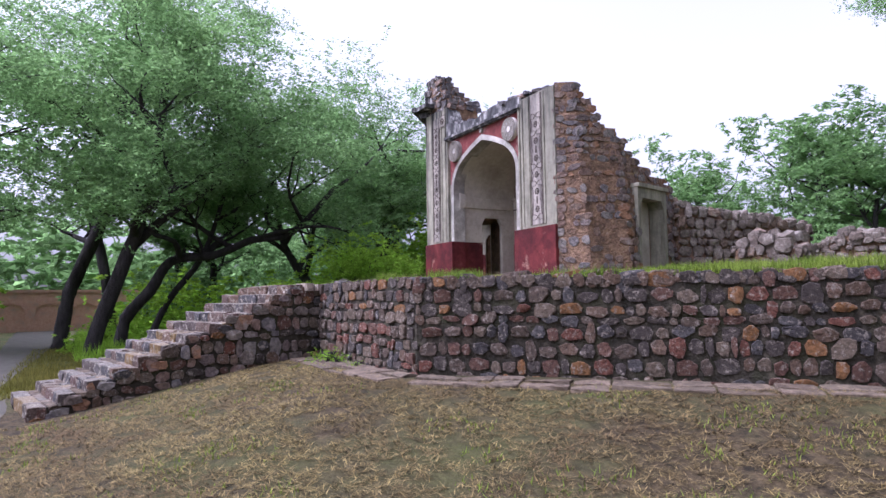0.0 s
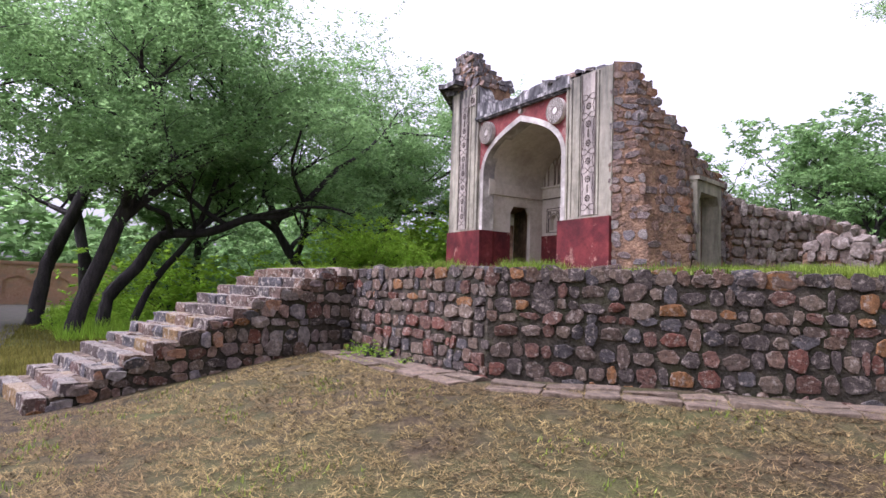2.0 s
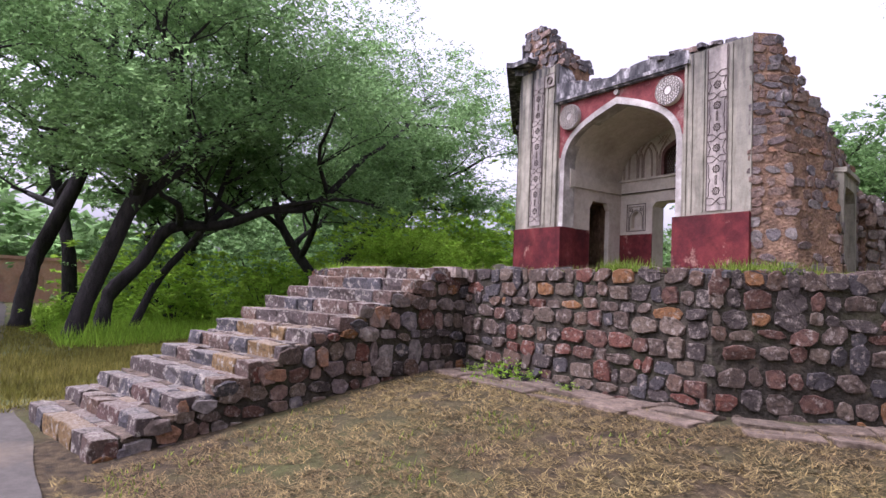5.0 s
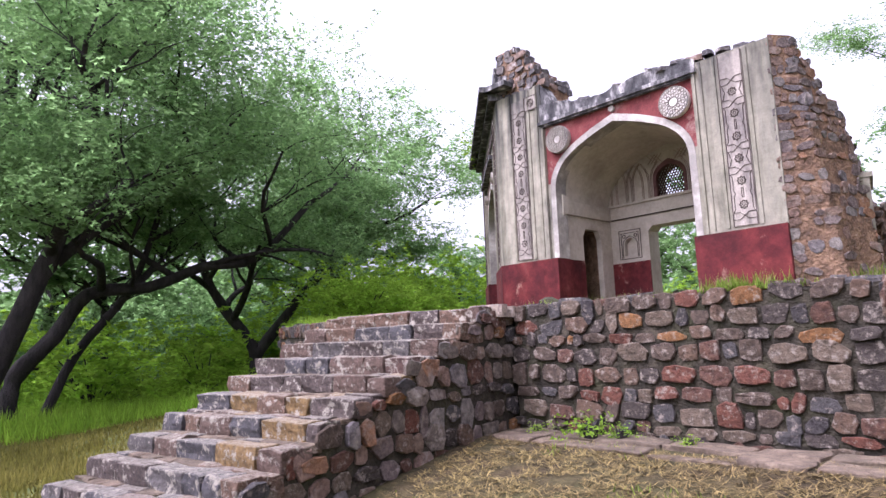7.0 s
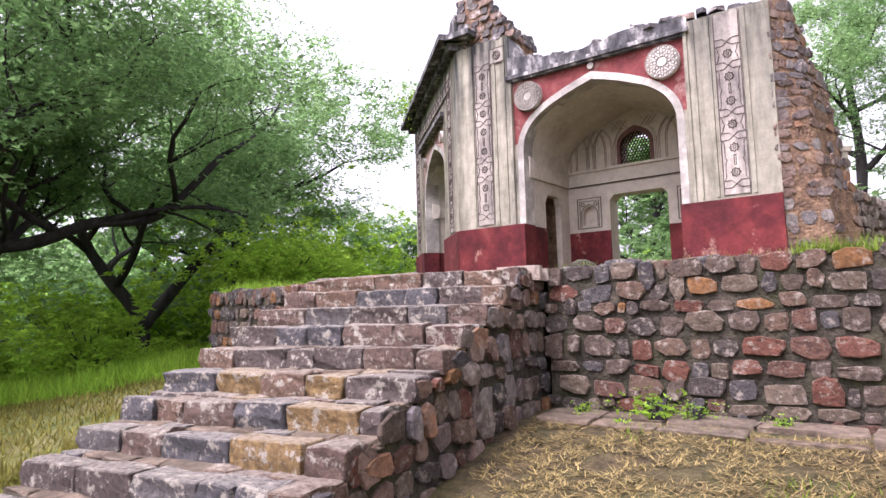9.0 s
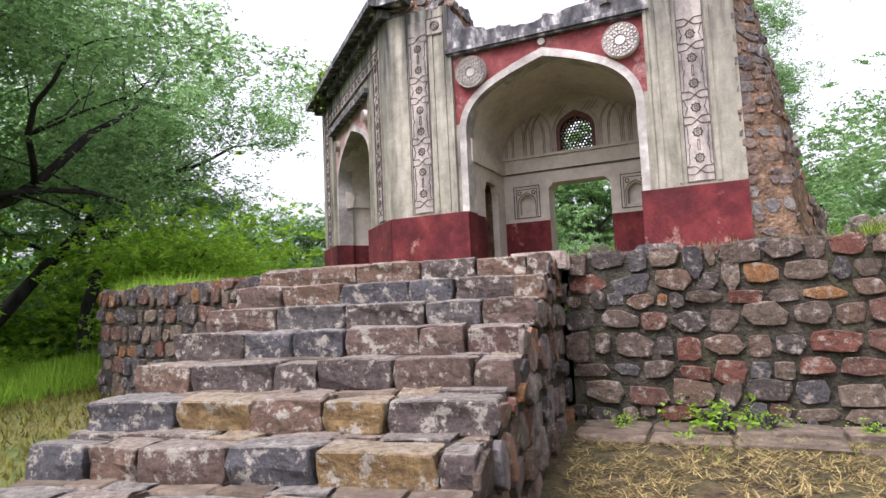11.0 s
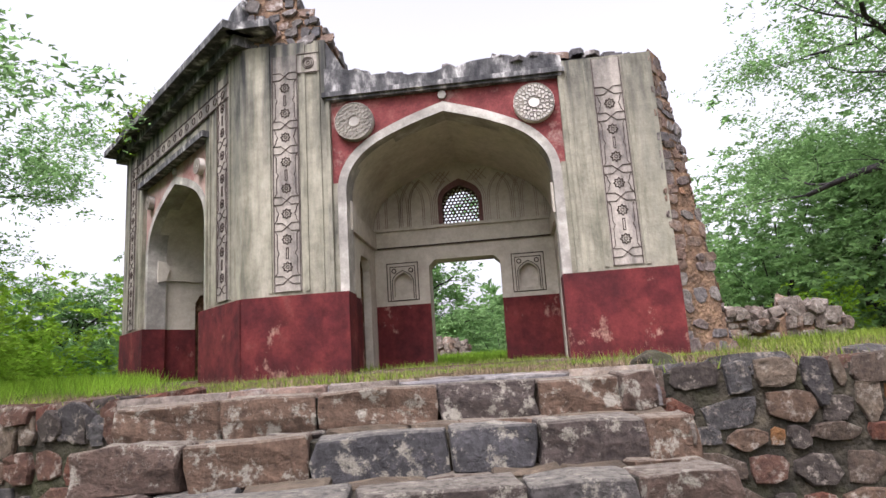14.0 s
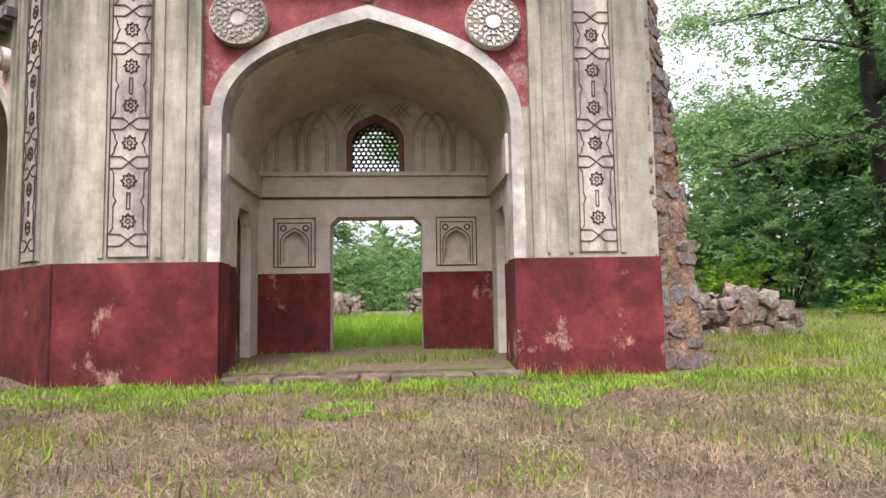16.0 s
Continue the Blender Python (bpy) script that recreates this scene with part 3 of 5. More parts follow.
def stair_local(x, y):
    v = STAIR.inverted() @ Vector((x, y, 0))
    return v.x, v.y


def step_east(k):
    return -0.020 * (11 - k)


def step_block(w, d, h, seed):
    """A worn block, rounded and uneven, its top front edge at the origin's height h."""
    r = random.Random(seed)
    bm = bmesh.new()
    bmesh.ops.create_cube(bm, size=1)
    bmesh.ops.subdivide_edges(bm, edges=bm.edges, cuts=1, use_grid_fill=True)
    for v in bm.verts:
        v.co.x *= w
        v.co.y *= d
        v.co.z *= h
        k = sum(abs(abs(c) - e / 2) < 1e-4 for c, e in zip(v.co, (w, d, h)))
        if k == 3:
            v.co.x *= 0.97
            v.co.y *= 0.97
            v.co.z *= 0.95
        v.co += Vector((r.uniform(-1, 1) * 0.015, r.uniform(-1, 1) * 0.02, r.uniform(-1, 1) * 0.011))
    bmesh.ops.bevel(bm, geom=[e for e in bm.edges if e.calc_face_angle(0) > 0.9], offset=0.009, segments=1, affect="EDGES")
    return bm


for k in range(12):
    y, top = -GO * (11 - k), TOP - RISE * (11 - k)
    x0 = -WIDE - 0.006 * (11 - k)
    x1 = step_east(k) + 0.008 * math.sin(k * 2.1)
    bm = bmesh.new()
    put_box(bm, x0 + 0.03, x1 - 0.03, y + 0.05, 0.5, max(-0.1, top - 0.5), top - 0.025)
    step = part("step", bm, M["mortar"], stairs)
    for rowi, (ya, yb) in enumerate(((y, y + 0.21), (y + 0.21, y + 0.40))) if k < 11 else ((0, (y, y + 0.27)),):
        x = x0
        while x < x1 - 0.04:
            w = rng.uniform(0.24, 0.6) if rowi == 0 else rng.uniform(0.18, 0.42)
            if x1 - (x + w) < 0.16:
                w = x1 - x
            h = (RISE + 0.02 if k else 0.3) if rowi == 0 else 0.07
            bm = step_block(w - 0.012, yb - ya - 0.006 + (0.03 if rowi == 0 else 0), h, rng.random())
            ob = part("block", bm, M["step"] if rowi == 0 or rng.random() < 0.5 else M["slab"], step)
            ob.location = (x + w / 2, (ya + yb) / 2 - (0.012 if rowi == 0 else 0) + rng.uniform(-0.012, 0.012), top - h / 2 + rng.uniform(-0.008, 0.008) - 0.004)
            ob.rotation_euler = (rng.uniform(-0.03, 0.03), rng.uniform(-0.02, 0.02), rng.uniform(-0.03, 0.03))
            x += w

# landing of irregular flagstones at the head of the stairs
landing = tagged(new("landing"), "landing of irregular pale flagstones at the stair head", "paving", kind="structure")
landing.matrix_basis = STAIR
rows_y = [0.25, 0.50, 0.76, 1.02, 1.26]
cuts = []
for y in rows_y:
    line, x = [-WIDE - 0.12 if y < 0.7 else -WIDE + 0.25], -WIDE
    while x < -0.2:
        x += rng.uniform(0.26, 0.52)
        line.append(x)
    line[-1] = 0.1
    cuts.append(line)
for r in range(4):
    n = max(len(cuts[r]), len(cuts[r + 1]))
    xs_lo = [float(v) for v in np.interp(np.linspace(0, 1, n), np.linspace(0, 1, len(cuts[r])), cuts[r])]
    xs_hi = [v + rng.uniform(-0.09, 0.09) for v in xs_lo]
    for i in range(n - 1):
        g = 0.009
        ya, yb = rows_y[r] + g, rows_y[r + 1] - g
        w = lambda x, s: s + (0.05 * math.sin(x * 3.1 + 9 * s) if s > 0.3 else 0.0)
        a, b, c, d = (xs_lo[i] + g, w(xs_lo[i], ya)), (xs_lo[i + 1] - g, w(xs_lo[i + 1], ya)), (xs_hi[i + 1] - g, w(xs_hi[i + 1], yb)), (xs_hi[i] + g, w(xs_hi[i], yb))
        poly = []
        for p, q in ((a, b), (b, c), (c, d), (d, a)):
            poly += [(p[0] * 0.9 + q[0] * 0.1, p[1] * 0.9 + q[1] * 0.1), ((p[0] + q[0]) / 2 + rng.uniform(-0.02, 0.02), (p[1] + q[1]) / 2 + rng.uniform(-0.02, 0.02)), (p[0] * 0.1 + q[0] * 0.9, p[1] * 0.1 + q[1] * 0.9)]
        bm = bmesh.new()
        put_prism(bm, poly, 1.93, 2.058 + rng.uniform(-0.012, 0.012), 0.008)
        part("flagstone", bm, M["flag"], landing)

# the flight's open east side, stepped like the treads
bm = bmesh.new()
foot = -GO * 11
prof = [(foot + 0.05, -0.1)] + [p for k in range(12) for p in ((-GO * (11 - k) + 0.05, TOP - RISE * (11 - k) - 0.05), (-GO * (10 - k) + 0.05, TOP - RISE * (11 - k) - 0.05))]
prof = prof[:-1] + [(0.75, TOP - 0.05), (0.75, -0.1)]
lean = -step_east(0) / foot
put_plate(bm, prof, [], -0.3, -0.03, Matrix(((-lean, 1, 0, 0), (1, 0, 0, 0), (0, 0, 1, 0), (0, 0, 0, 1))))
side = part("side_wall", bm, M["mortar"], stairs)
lay_stones(side, ROUGH + STONES[:10] + RUIN + TUMBLED, (step_east(0) - 0.03, foot), (0.002, 0.6), -0.02, lambda s: min(TOP, TOP - RISE * (11 - int(s / GO))) - 0.04, 31, bottom=lambda s: 0.62 * max(0, (s - 0.2) / 4.3) - 0.15, row=(0.12, 0.25), wide=(0.12, 0.32), joint=0.92, depth=0.04, mat=M["ruin_stone"])


# paved apron along the foot of the walls
def apron(a, b, seed):
    rng = random.Random(seed)
    ob0 = tagged(new("apron"), "low strip of worn stone paving along the foot of the terrace wall", "paving", kind="structure")
    dx, dy = b[0] - a[0], b[1] - a[1]
    ln = math.hypot(dx, dy)
    ang = math.degrees(math.atan2(dy, dx))
    nxy = (dy / ln, -dx / ln)
    s = 0.0
    while s < ln:
        w = rng.uniform(0.35, 0.8)
        off = 0.05
        for d in (rng.uniform(0.3, 0.38), rng.uniform(0.28, 0.36)):
            bm = step_block(w - 0.02, d - 0.02, 0.14, rng.random())
            ob = part("paver", bm, M["slab"], ob0)
            c, e = s + w / 2, off + d / 2
            px, py = a[0] + dx / ln * c + nxy[0] * e, a[1] + dy / ln * c + nxy[1] * e
            ob.matrix_basis = pose(px, py, lawn_z(px, py) - 0.045 + rng.uniform(-0.01, 0.012), rng.uniform(-2, 2), rng.uniform(-2, 2), ang + rng.uniform(-3, 3))
            off += d
        s += w


apron((1.45, -4.5), (4.95, -4.33), 41)
apron((5.1, -4.32), (12.5, 2.8), 42)

# ---- pavilion ----
pav = tagged(new("pavilion"), "ruined octagonal plastered tomb pavilion with red dado and deep arches", "building")
BASE, DADO = 2.0, 3.24
HALF, SPRING, APEX = 1.40, 4.62, 5.64
CORNER = (-2.87, 0.0)
FRONT = Matrix.Identity(4)
CH = 42.5
CHAMFER = Matrix.Translation((CORNER[0], CORNER[1], 0)) @ pose(0, 0, 0, 0, 0, -CH) @ Matrix.Translation((-2.87, 0, 0))


def rect(x0, x1, z0, z1):
    return [(x0, z0), (x1, z0), (x1, z1), (x0, z1)]


def circle(cx, cz, r, n=20):
    return [(cx + r * math.cos(2 * math.pi * i / n), cz + r * math.sin(2 * math.pi * i / n)) for i in range(n)]


def knot_band(x0, x1, z0, z1, m, parent):
    """A carved border strip: rosettes, knots and slots between double lines."""
    bm = bmesh.new()
    put_plate(bm, rect(x0, x1, z0, z1), [], -0.022, 0.02, m)
    strip = part("carved_band", bm, M["rose"], parent, "rose plaster strip carved with rosettes and knots")
    bm = bmesh.new()
    w = x1 - x0
    ya, yb = -0.02, -0.032
    for e in (x0 + 0.012, x1 - 0.012):
        put_stroke(bm, [(e, z0), (e, z1)], 0.010, ya, yb, m)
    z, k = z0 + 0.1, 0
    xc = (x0 + x1) / 2
    a, b = x0 + 0.055, x1 - 0.055
    while z < z1 - 0.2:
        put_stroke(bm, [(a - 0.04, z), (a + 0.07, z), (b - 0.07, z + 0.11), (b + 0.04, z + 0.11)], 0.0075, ya, yb, m)
        put_stroke(bm, [(a - 0.04, z + 0.11), (a + 0.07, z + 0.11), (b - 0.07, z), (b + 0.04, z)], 0.0075, ya, yb, m)
        z += 0.11
        seg = 0.26 if k % 2 else 0.62
        if z + seg > z1 - 0.02:
            break
        for e, sg in ((a, 1), (b, -1)):
            put_stroke(bm, [(e - sg * 0.03, z), (e, z + 0.05), (e, z + seg / 2 - 0.05), (e + sg * 0.025, z + seg / 2), (e, z + seg / 2 + 0.05), (e, z + seg - 0.05), (e - sg * 0.03, z + seg)], 0.0075, ya, yb, m)
        for zc in ((z + seg / 2,) if k % 2 else (z + 0.12, z + seg - 0.12)):
            put_stroke(bm, [(xc + (0.058 + 0.012 * math.cos(8 * t)) * math.cos(t), zc + (0.058 + 0.012 * math.cos(8 * t)) * math.sin(t)) for t in [i * math.pi / 16 for i in range(32)]], 0.0095, ya, yb, m, True)
            put_stroke(bm, circle(xc, zc, 0.022, 8), 0.006, ya, yb, m, True)
        if k % 2 == 0:
            put_stroke(bm, [(xc - 0.014, z + 0.235), (xc + 0.014, z + 0.235), (xc + 0.014, z + seg - 0.235), (xc - 0.014, z + seg - 0.235)], 0.008, ya, yb, m, True)
        z += seg
        k += 1
    part("carving", bm, M["dark_line"], strip)


def roundel(cx, cz, r, m, parent, mat="band"):
    bm = bmesh.new()
    put_plate(bm, circle(cx, cz, r, 32), [], -0.035, 0.06, m)
    disc = part("roundel", bm, M[mat], parent, "pale carved stucco medallion")
    bm = bmesh.new()
    for rr in (r * 0.96, r * 0.3):
        put_stroke(bm, circle(cx, cz, rr, 28), 0.011, -0.034, -0.05, m, True)
    for ring, n in ((0.42, 8), (0.66, 12), (0.86, 18)):
        for i in range(n):
            t = 2 * math.pi * (i + 0.5 * (n == 12)) / n
            put_stroke(bm, circle(cx + ring * r * math.cos(t), cz + ring * r * math.sin(t), r * 0.115, 6), 0.011, -0.034, -0.048, m, True)
    part("tracery", bm, M["rose"], disc)


def iwan_face(m, parent, right_end=2.87, top=6.0, upper=None, panel="red", disc=0.275):
    """One face of the octagon in local x, z: piers, recessed spandrel, arch, dado, border strips."""
    frame_x = 1.6
    hole = arch(HALF + 0.02, SPRING, APEX + 0.02, BASE)
    bm = bmesh.new()
    put_plate(bm, [(-frame_x, BASE), (-HALF - 0.02, BASE)] + hole[1:-1] + [(HALF + 0.02, BASE), (frame_x, BASE), (frame_x, 5.97), (-frame_x, 5.97)], [], 0.05, 0.36, m)
    part("spandrel", bm, M[panel], parent, "faded red spandrel panel")
    # arch band and frame strips down to the dado
    outer = arch(HALF + 0.12, SPRING, APEX + 0.14, DADO)
    inner = arch(HALF, SPRING, APEX, DADO)
    bm = bmesh.new()
    put_plate(bm, outer + inner[::-1], [], 0.03, 0.37, m)
    part("arch_band", bm, M["band"], parent, "pale moulded band round the pointed arch")
    for sx in (-1, 1):
        bm = bmesh.new()
        xa, xb = sorted((sx * (HALF + 0.115), sx * frame_x))
        put_plate(bm, rect(xa, xb, DADO, 4.75), [], 0.035, 0.2, m)
        part("jamb_strip", bm, M["plaster"], parent)
        xa, xb = sorted((sx * 1.585, sx * 1.64))
        bm = bmesh.new()
        put_plate(bm, rect(xa, xb, DADO, 6.0), [], -0.03, 0.2, m)
        part("frame_moulding", bm, M["plaster"], parent)
        # pier
        end = right_end if sx > 0 else 2.87
        xa, xb = sorted((sx * 1.635, sx * end))
        bm = bmesh.new()
        put_plate(bm, rect(xa, xb, DADO, top if not upper else upper[sx > 0]), [], 0.0, 0.36, m)
        part("pier", bm, M["plaster"], parent, "weathered grey plaster pier streaked with lichen")
        for e, wd in ((1.72, 0.03), (1.93, 0.05), (2.45, 0.05)):
            xa, xb = sorted((sx * e, sx * (e + wd)))
            bm = bmesh.new()
            put_plate(bm, rect(xa, xb, DADO + 0.05, upper[sx > 0] - 0.03 if upper else 6.0), [], -0.022, 0.05, m)
            part("rib", bm, M["plaster"], parent)
        xa, xb = sorted((sx * 2.035, sx * 2.42))
        knot_band(xa, xb, DADO + 0.06, 6.7 if (upper and upper[sx > 0] > 6.5) else 6.12, m, parent)
        # dado
        bm = bmesh.new()
        xa, xb = sorted((sx * (HALF - 0.008), sx * end))
        put_plate(bm, rect(xa, xb, BASE - 0.1, DADO), [], -0.045, 0.36, m)
        part("dado", bm, M["red"], parent, "dark red painted dado with worn patches")
        roundel(sx * 1.24, 5.6, disc, m, parent, "stucco" if sx > 0 else "band")
    bm = bmesh.new()
    put_plate(bm, circle(0, 5.87, 0.06, 10), [], 0.0, 0.1, m)
    part("boss", bm, M["band"], parent)


front = tagged(new("front_face"), "front face with the tall pointed arch")
front.parent = pav
iwan_face(FRONT, front, right_end=2.83, upper=(6.9, 6.16), panel="spandrel")
bm = bmesh.new()
put_plate(bm, rect(-2.035, -1.72, 6.40, 6.72), [], -0.02, 0.02, FRONT)
turn = part("border_turn", bm, M["rose"], front, "broken turn of the carved border")
bm = bmesh.new()
for zz in (6.415, 6.705):
    put_stroke(bm, [(-2.035, zz), (-1.72, zz)], 0.01, -0.018, -0.03, FRONT)
for rr in (0.085, 0.06, 0.025):
    put_stroke(bm, circle(-1.88, 6.56, rr, 16), 0.009, -0.018, -0.03, FRONT, True)
part("carving", bm, M["dark_line"], turn)
west = tagged(new("west_face"), "side face with a tall pointed arch recess")
west.parent = pav
iwan_face(CHAMFER, west, upper=(6.9, 6.9), panel="pale_red", disc=0.13)


def iwan_inside(m, parent, detail):
    """The vaulted recess: side walls with passages, half dome, ledge, rear wall with door, niches and lattice."""
    D = 2.0
    S = 1.47
    LED = 4.46
    # side walls
    for sx in (-1, 1):
        mm = m @ Matrix.Translation((sx * S, 0, 0)) @ pose(0, 0, 0, 0, 0, 90)
        bm = bmesh.new()
        door = [(0.95, BASE), (0.95, 3.75), (1.05, 3.92), (1.5, 3.92), (1.6, 3.75), (1.6, BASE)]
        put_plate(bm, [(0.2, BASE)] + door + [(D, BASE), (D, LED), (0.2, LED)], [], 0.0, -0.12 * sx, mm)
        part("side_wall", bm, M["cream"], parent)
        bm = bmesh.new()
        put_plate(bm, rect(0.36, 0.95, BASE, DADO), [], 0.012 * sx, 0.0, mm)
        part("dado", bm, M["red"], parent)
        bm = bmesh.new()
        put_plate(bm, [(0.25, LED - 0.30), (D, LED - 0.30), (D, LED - 0.02), (0.25, LED - 0.02)], [], 0.05 * sx, 0.0, mm)
        part("ledge", bm, M["cream"], parent)
        bm = bmesh.new()
        put_plate(bm, [(0.21, LED - 0.34), (0.36, LED - 0.30), (0.44, LED - 0.06), (0.36, LED + 0.05), (0.21, LED + 0.07)], [], 0.10 * sx, 0.0, mm)
        part("corbel", bm, M["cream"], parent)
    # half dome
    verts, faces = [], []
    nt, na = 12, 24
    prof = [(x, z) for x, z in arch(1, 0, 1, 0)[1:-1]]
    for i in range(nt + 1):
        t = i / nt
        y = 0.2 + (D - 0.2) * t
        sw = 1.0
        sh = math.sqrt(1 - (0.46 * t) ** 2.4)
        for x, z in prof:
            verts.append(tuple(m @ Vector((x * S * max(sw, 0.001), y, LED + (APEX + 0.03 - LED) * z * max(sh, 0.001)))))
    npf = len(prof)
    for i in range(nt):
        for k in range(npf - 1):
            faces.append((i * npf + k, i * npf + k + 1, (i + 1) * npf + k + 1, (i + 1) * npf + k))
    raw("half_dome", verts, faces, M["cream"], parent, smooth=True)
    # rear wall
    holes = [[(-0.58, BASE + 0.1), (0.58, BASE + 0.1), (0.58, 3.83), (0.48, 3.93), (-0.48, 3.93), (-0.58, 3.83)]] if detail else []
    win = arch(0.31, 4.86, 5.16, LED + 0.02, 6)
    if detail:
        holes.append(win)
        for cx in (-1.02, 1.02):
            holes.append([(x + cx, z) for x, z in arch(0.15, 3.58, 3.76, 3.36, 5)])
    bm = bmesh.new()
    put_plate(bm, rect(-S - 0.1, S + 0.1, BASE, 5.7), holes, D, D + 0.4, m)
    rear = part("rear_wall", bm, M["cream"], parent, "cream plastered rear wall with door and lattice window")
    for xa, xb in ((-S, -0.58), (0.58, S)) if detail else ((-S, S),):
        bm = bmesh.new()
        put_plate(bm, rect(xa, xb, BASE, 3.22), [], D - 0.012, D + 0.01, m)
        part("dado", bm, M["red"], rear)
    bm = bmesh.new()
    put_plate(bm, rect(-S, S, LED - 0.02, LED + 0.03), [], D - 0.1, D + 0.02, m)
    put_plate(bm, rect(-S, S, LED - 0.28, LED - 0.02), [], D - 0.05, D + 0.02, m)
    part("ledge", bm, M["cream"], rear)
    bm = bmesh.new()
    put_plate(bm, rect(-S, S, LED - 0.295, LED - 0.28), [], D - 0.052, D + 0.02, m)
    part("ledge_line", bm, M["dark_line"], rear)
    if not detail:
        return
    for cx in (-1.02, 1.02):
        bm = bmesh.new()
        put_plate(bm, rect(cx - 0.17, cx + 0.17, 3.34, 3.8), [], D + 0.13, D + 0.15, m)
        niche = part("niche", bm, M["cream"], rear, "small arched lamp niche in a line frame")
        bm = bmesh.new()
        for g, w in ((0.255, 0.014), (0.205, 0.012)):
            put_stroke(bm, [(cx - g, 3.30), (cx + g, 3.30), (cx + g, 3.62 + g * 1.15), (cx - g, 3.62 + g * 1.15)], w, D, D - 0.012, m, True)
        put_stroke(bm, [(x + cx, z) for x, z in arch(0.175, 3.59, 3.79, 3.33, 5)], 0.012, D, D - 0.012, m)
        for sx in (-1, 1):
            put_stroke(bm, circle(cx + sx * 0.14, 3.79, 0.035, 8), 0.014, D, D - 0.014, m, True)
        part("line_frame", bm, M["dark_line"], niche)
    # lattice window
    bm = bmesh.new()
    put_plate(bm, arch(0.37, 4.88, 5.26, LED + 0.02, 8) + [(x, z) for x, z in reversed(arch(0.30, 4.86, 5.15, LED + 0.02, 8))], [], D - 0.015, D + 0.1, m)
    window = part("lattice_window", bm, M["jali"], rear, "dark red window with a honeycomb lattice")
    bm = bmesh.new()
    p = 0.062
    for r in range(14):
        for c in range(-6, 7):
            cx, cz = (c + 0.5 * (r % 2)) * p, LED + 0.03 + r * p * 0.866
            lim = 0.31 if cz < 4.86 else 0.31 * math.sqrt(max(0, 1 - ((cz - 4.86) / 0.33) ** 2))
            if abs(cx) < lim + 0.02:
                put_stroke(bm, [(cx + p * 0.577 * math.cos(math.pi / 6 + t * math.pi / 3), cz + p * 0.577 * math.sin(math.pi / 6 + t * math.pi / 3)) for t in range(6)], 0.02, D + 0.08, D + 0.05, m, True)
    part("lattice", bm, M["jali"], window)
    # net of ribs on the half dome
    for sx in (-1, 1):
        bm = bmesh.new()

        def rib(pts, w=0.014):
            put_stroke(bm, pts, w, D + 0.005, D - 0.015, m)
        for cx, hh in ((0.66, 0.2), (0.80, 0.2), (1.06, 0.2), (1.20, 0.2)):
            for g in (0.0, 0.03):
                rib([(sx * (cx + x), z) for x, z in arch(hh - g, 4.84, 5.30 - g, LED + 0.03, 6)], 0.008)
        for g in (0.40, 0.43):
            rib([(sx * g, LED + 0.03), (sx * g, 4.95), (sx * (g - 0.05), 5.1), (sx * (g - 0.16), 5.24)], 0.008)
        for c0 in (0.14, 0.22, 0.30):
            rib([(sx * c0, 5.40), (sx * (c0 + 0.16), 5.22)], 0.008)
            rib([(sx * c0, 5.22), (sx * (c0 + 0.16), 5.40)], 0.008)
        part("rib_net", bm, M["rib"], rear, "net of moulded plaster ribs")


front_in = tagged(new("front_recess"), "cream vaulted recess behind the front arch")
front_in.parent = pav
iwan_inside(FRONT, front_in, True)
west_in = tagged(new("west_recess"), "cream vaulted recess behind the side arch")
west_in.parent = pav
iwan_inside(CHAMFER, west_in, False)


# corner masses of rubble between the recesses
def chp(u, w):
    v = CHAMFER @ Vector((u, w, 0))
    return (v.x, v.y)


bm = bmesh.new()
put_prism(bm, [(-1.6, 0.3), (-2.78, 0.3), chp(2.78, 0.3), chp(1.6, 0.3), chp(1.6, 0.95), (-1.6, 0.95)], BASE, 6.9)
put_prism(bm, [chp(1.6, 1.62), chp(1.6, 2.4), (-1.6, 2.4), (-1.6, 1.62)], BASE, 6.0)
put_prism(bm, [chp(1.6, 0.95), chp(1.6, 1.62), (-1.6, 1.62), (-1.6, 0.95)], 3.92, 6.0)
part("west_core", bm, M["core"], pav)
bm = bmesh.new()
put_prism(bm, [chp(-1.6, 0.3), chp(-2.87, 0.3), chp(-3.6, 1.0), chp(-2.6, 2.4), chp(-1.6, 2.4)], BASE, 6.8)
put_prism(bm, [chp(1.6, 0.36), chp(-1.6, 0.36), chp(-1.6, 2.4), chp(1.6, 2.4)], 5.72, 6.4)
put_prism(bm, [(-1.6, 0.36), (1.6, 0.36), (1.6, 1.1), (-1.6, 1.1)], 5.72, 6.1)
part("roof_core", bm, M["core"], pav)


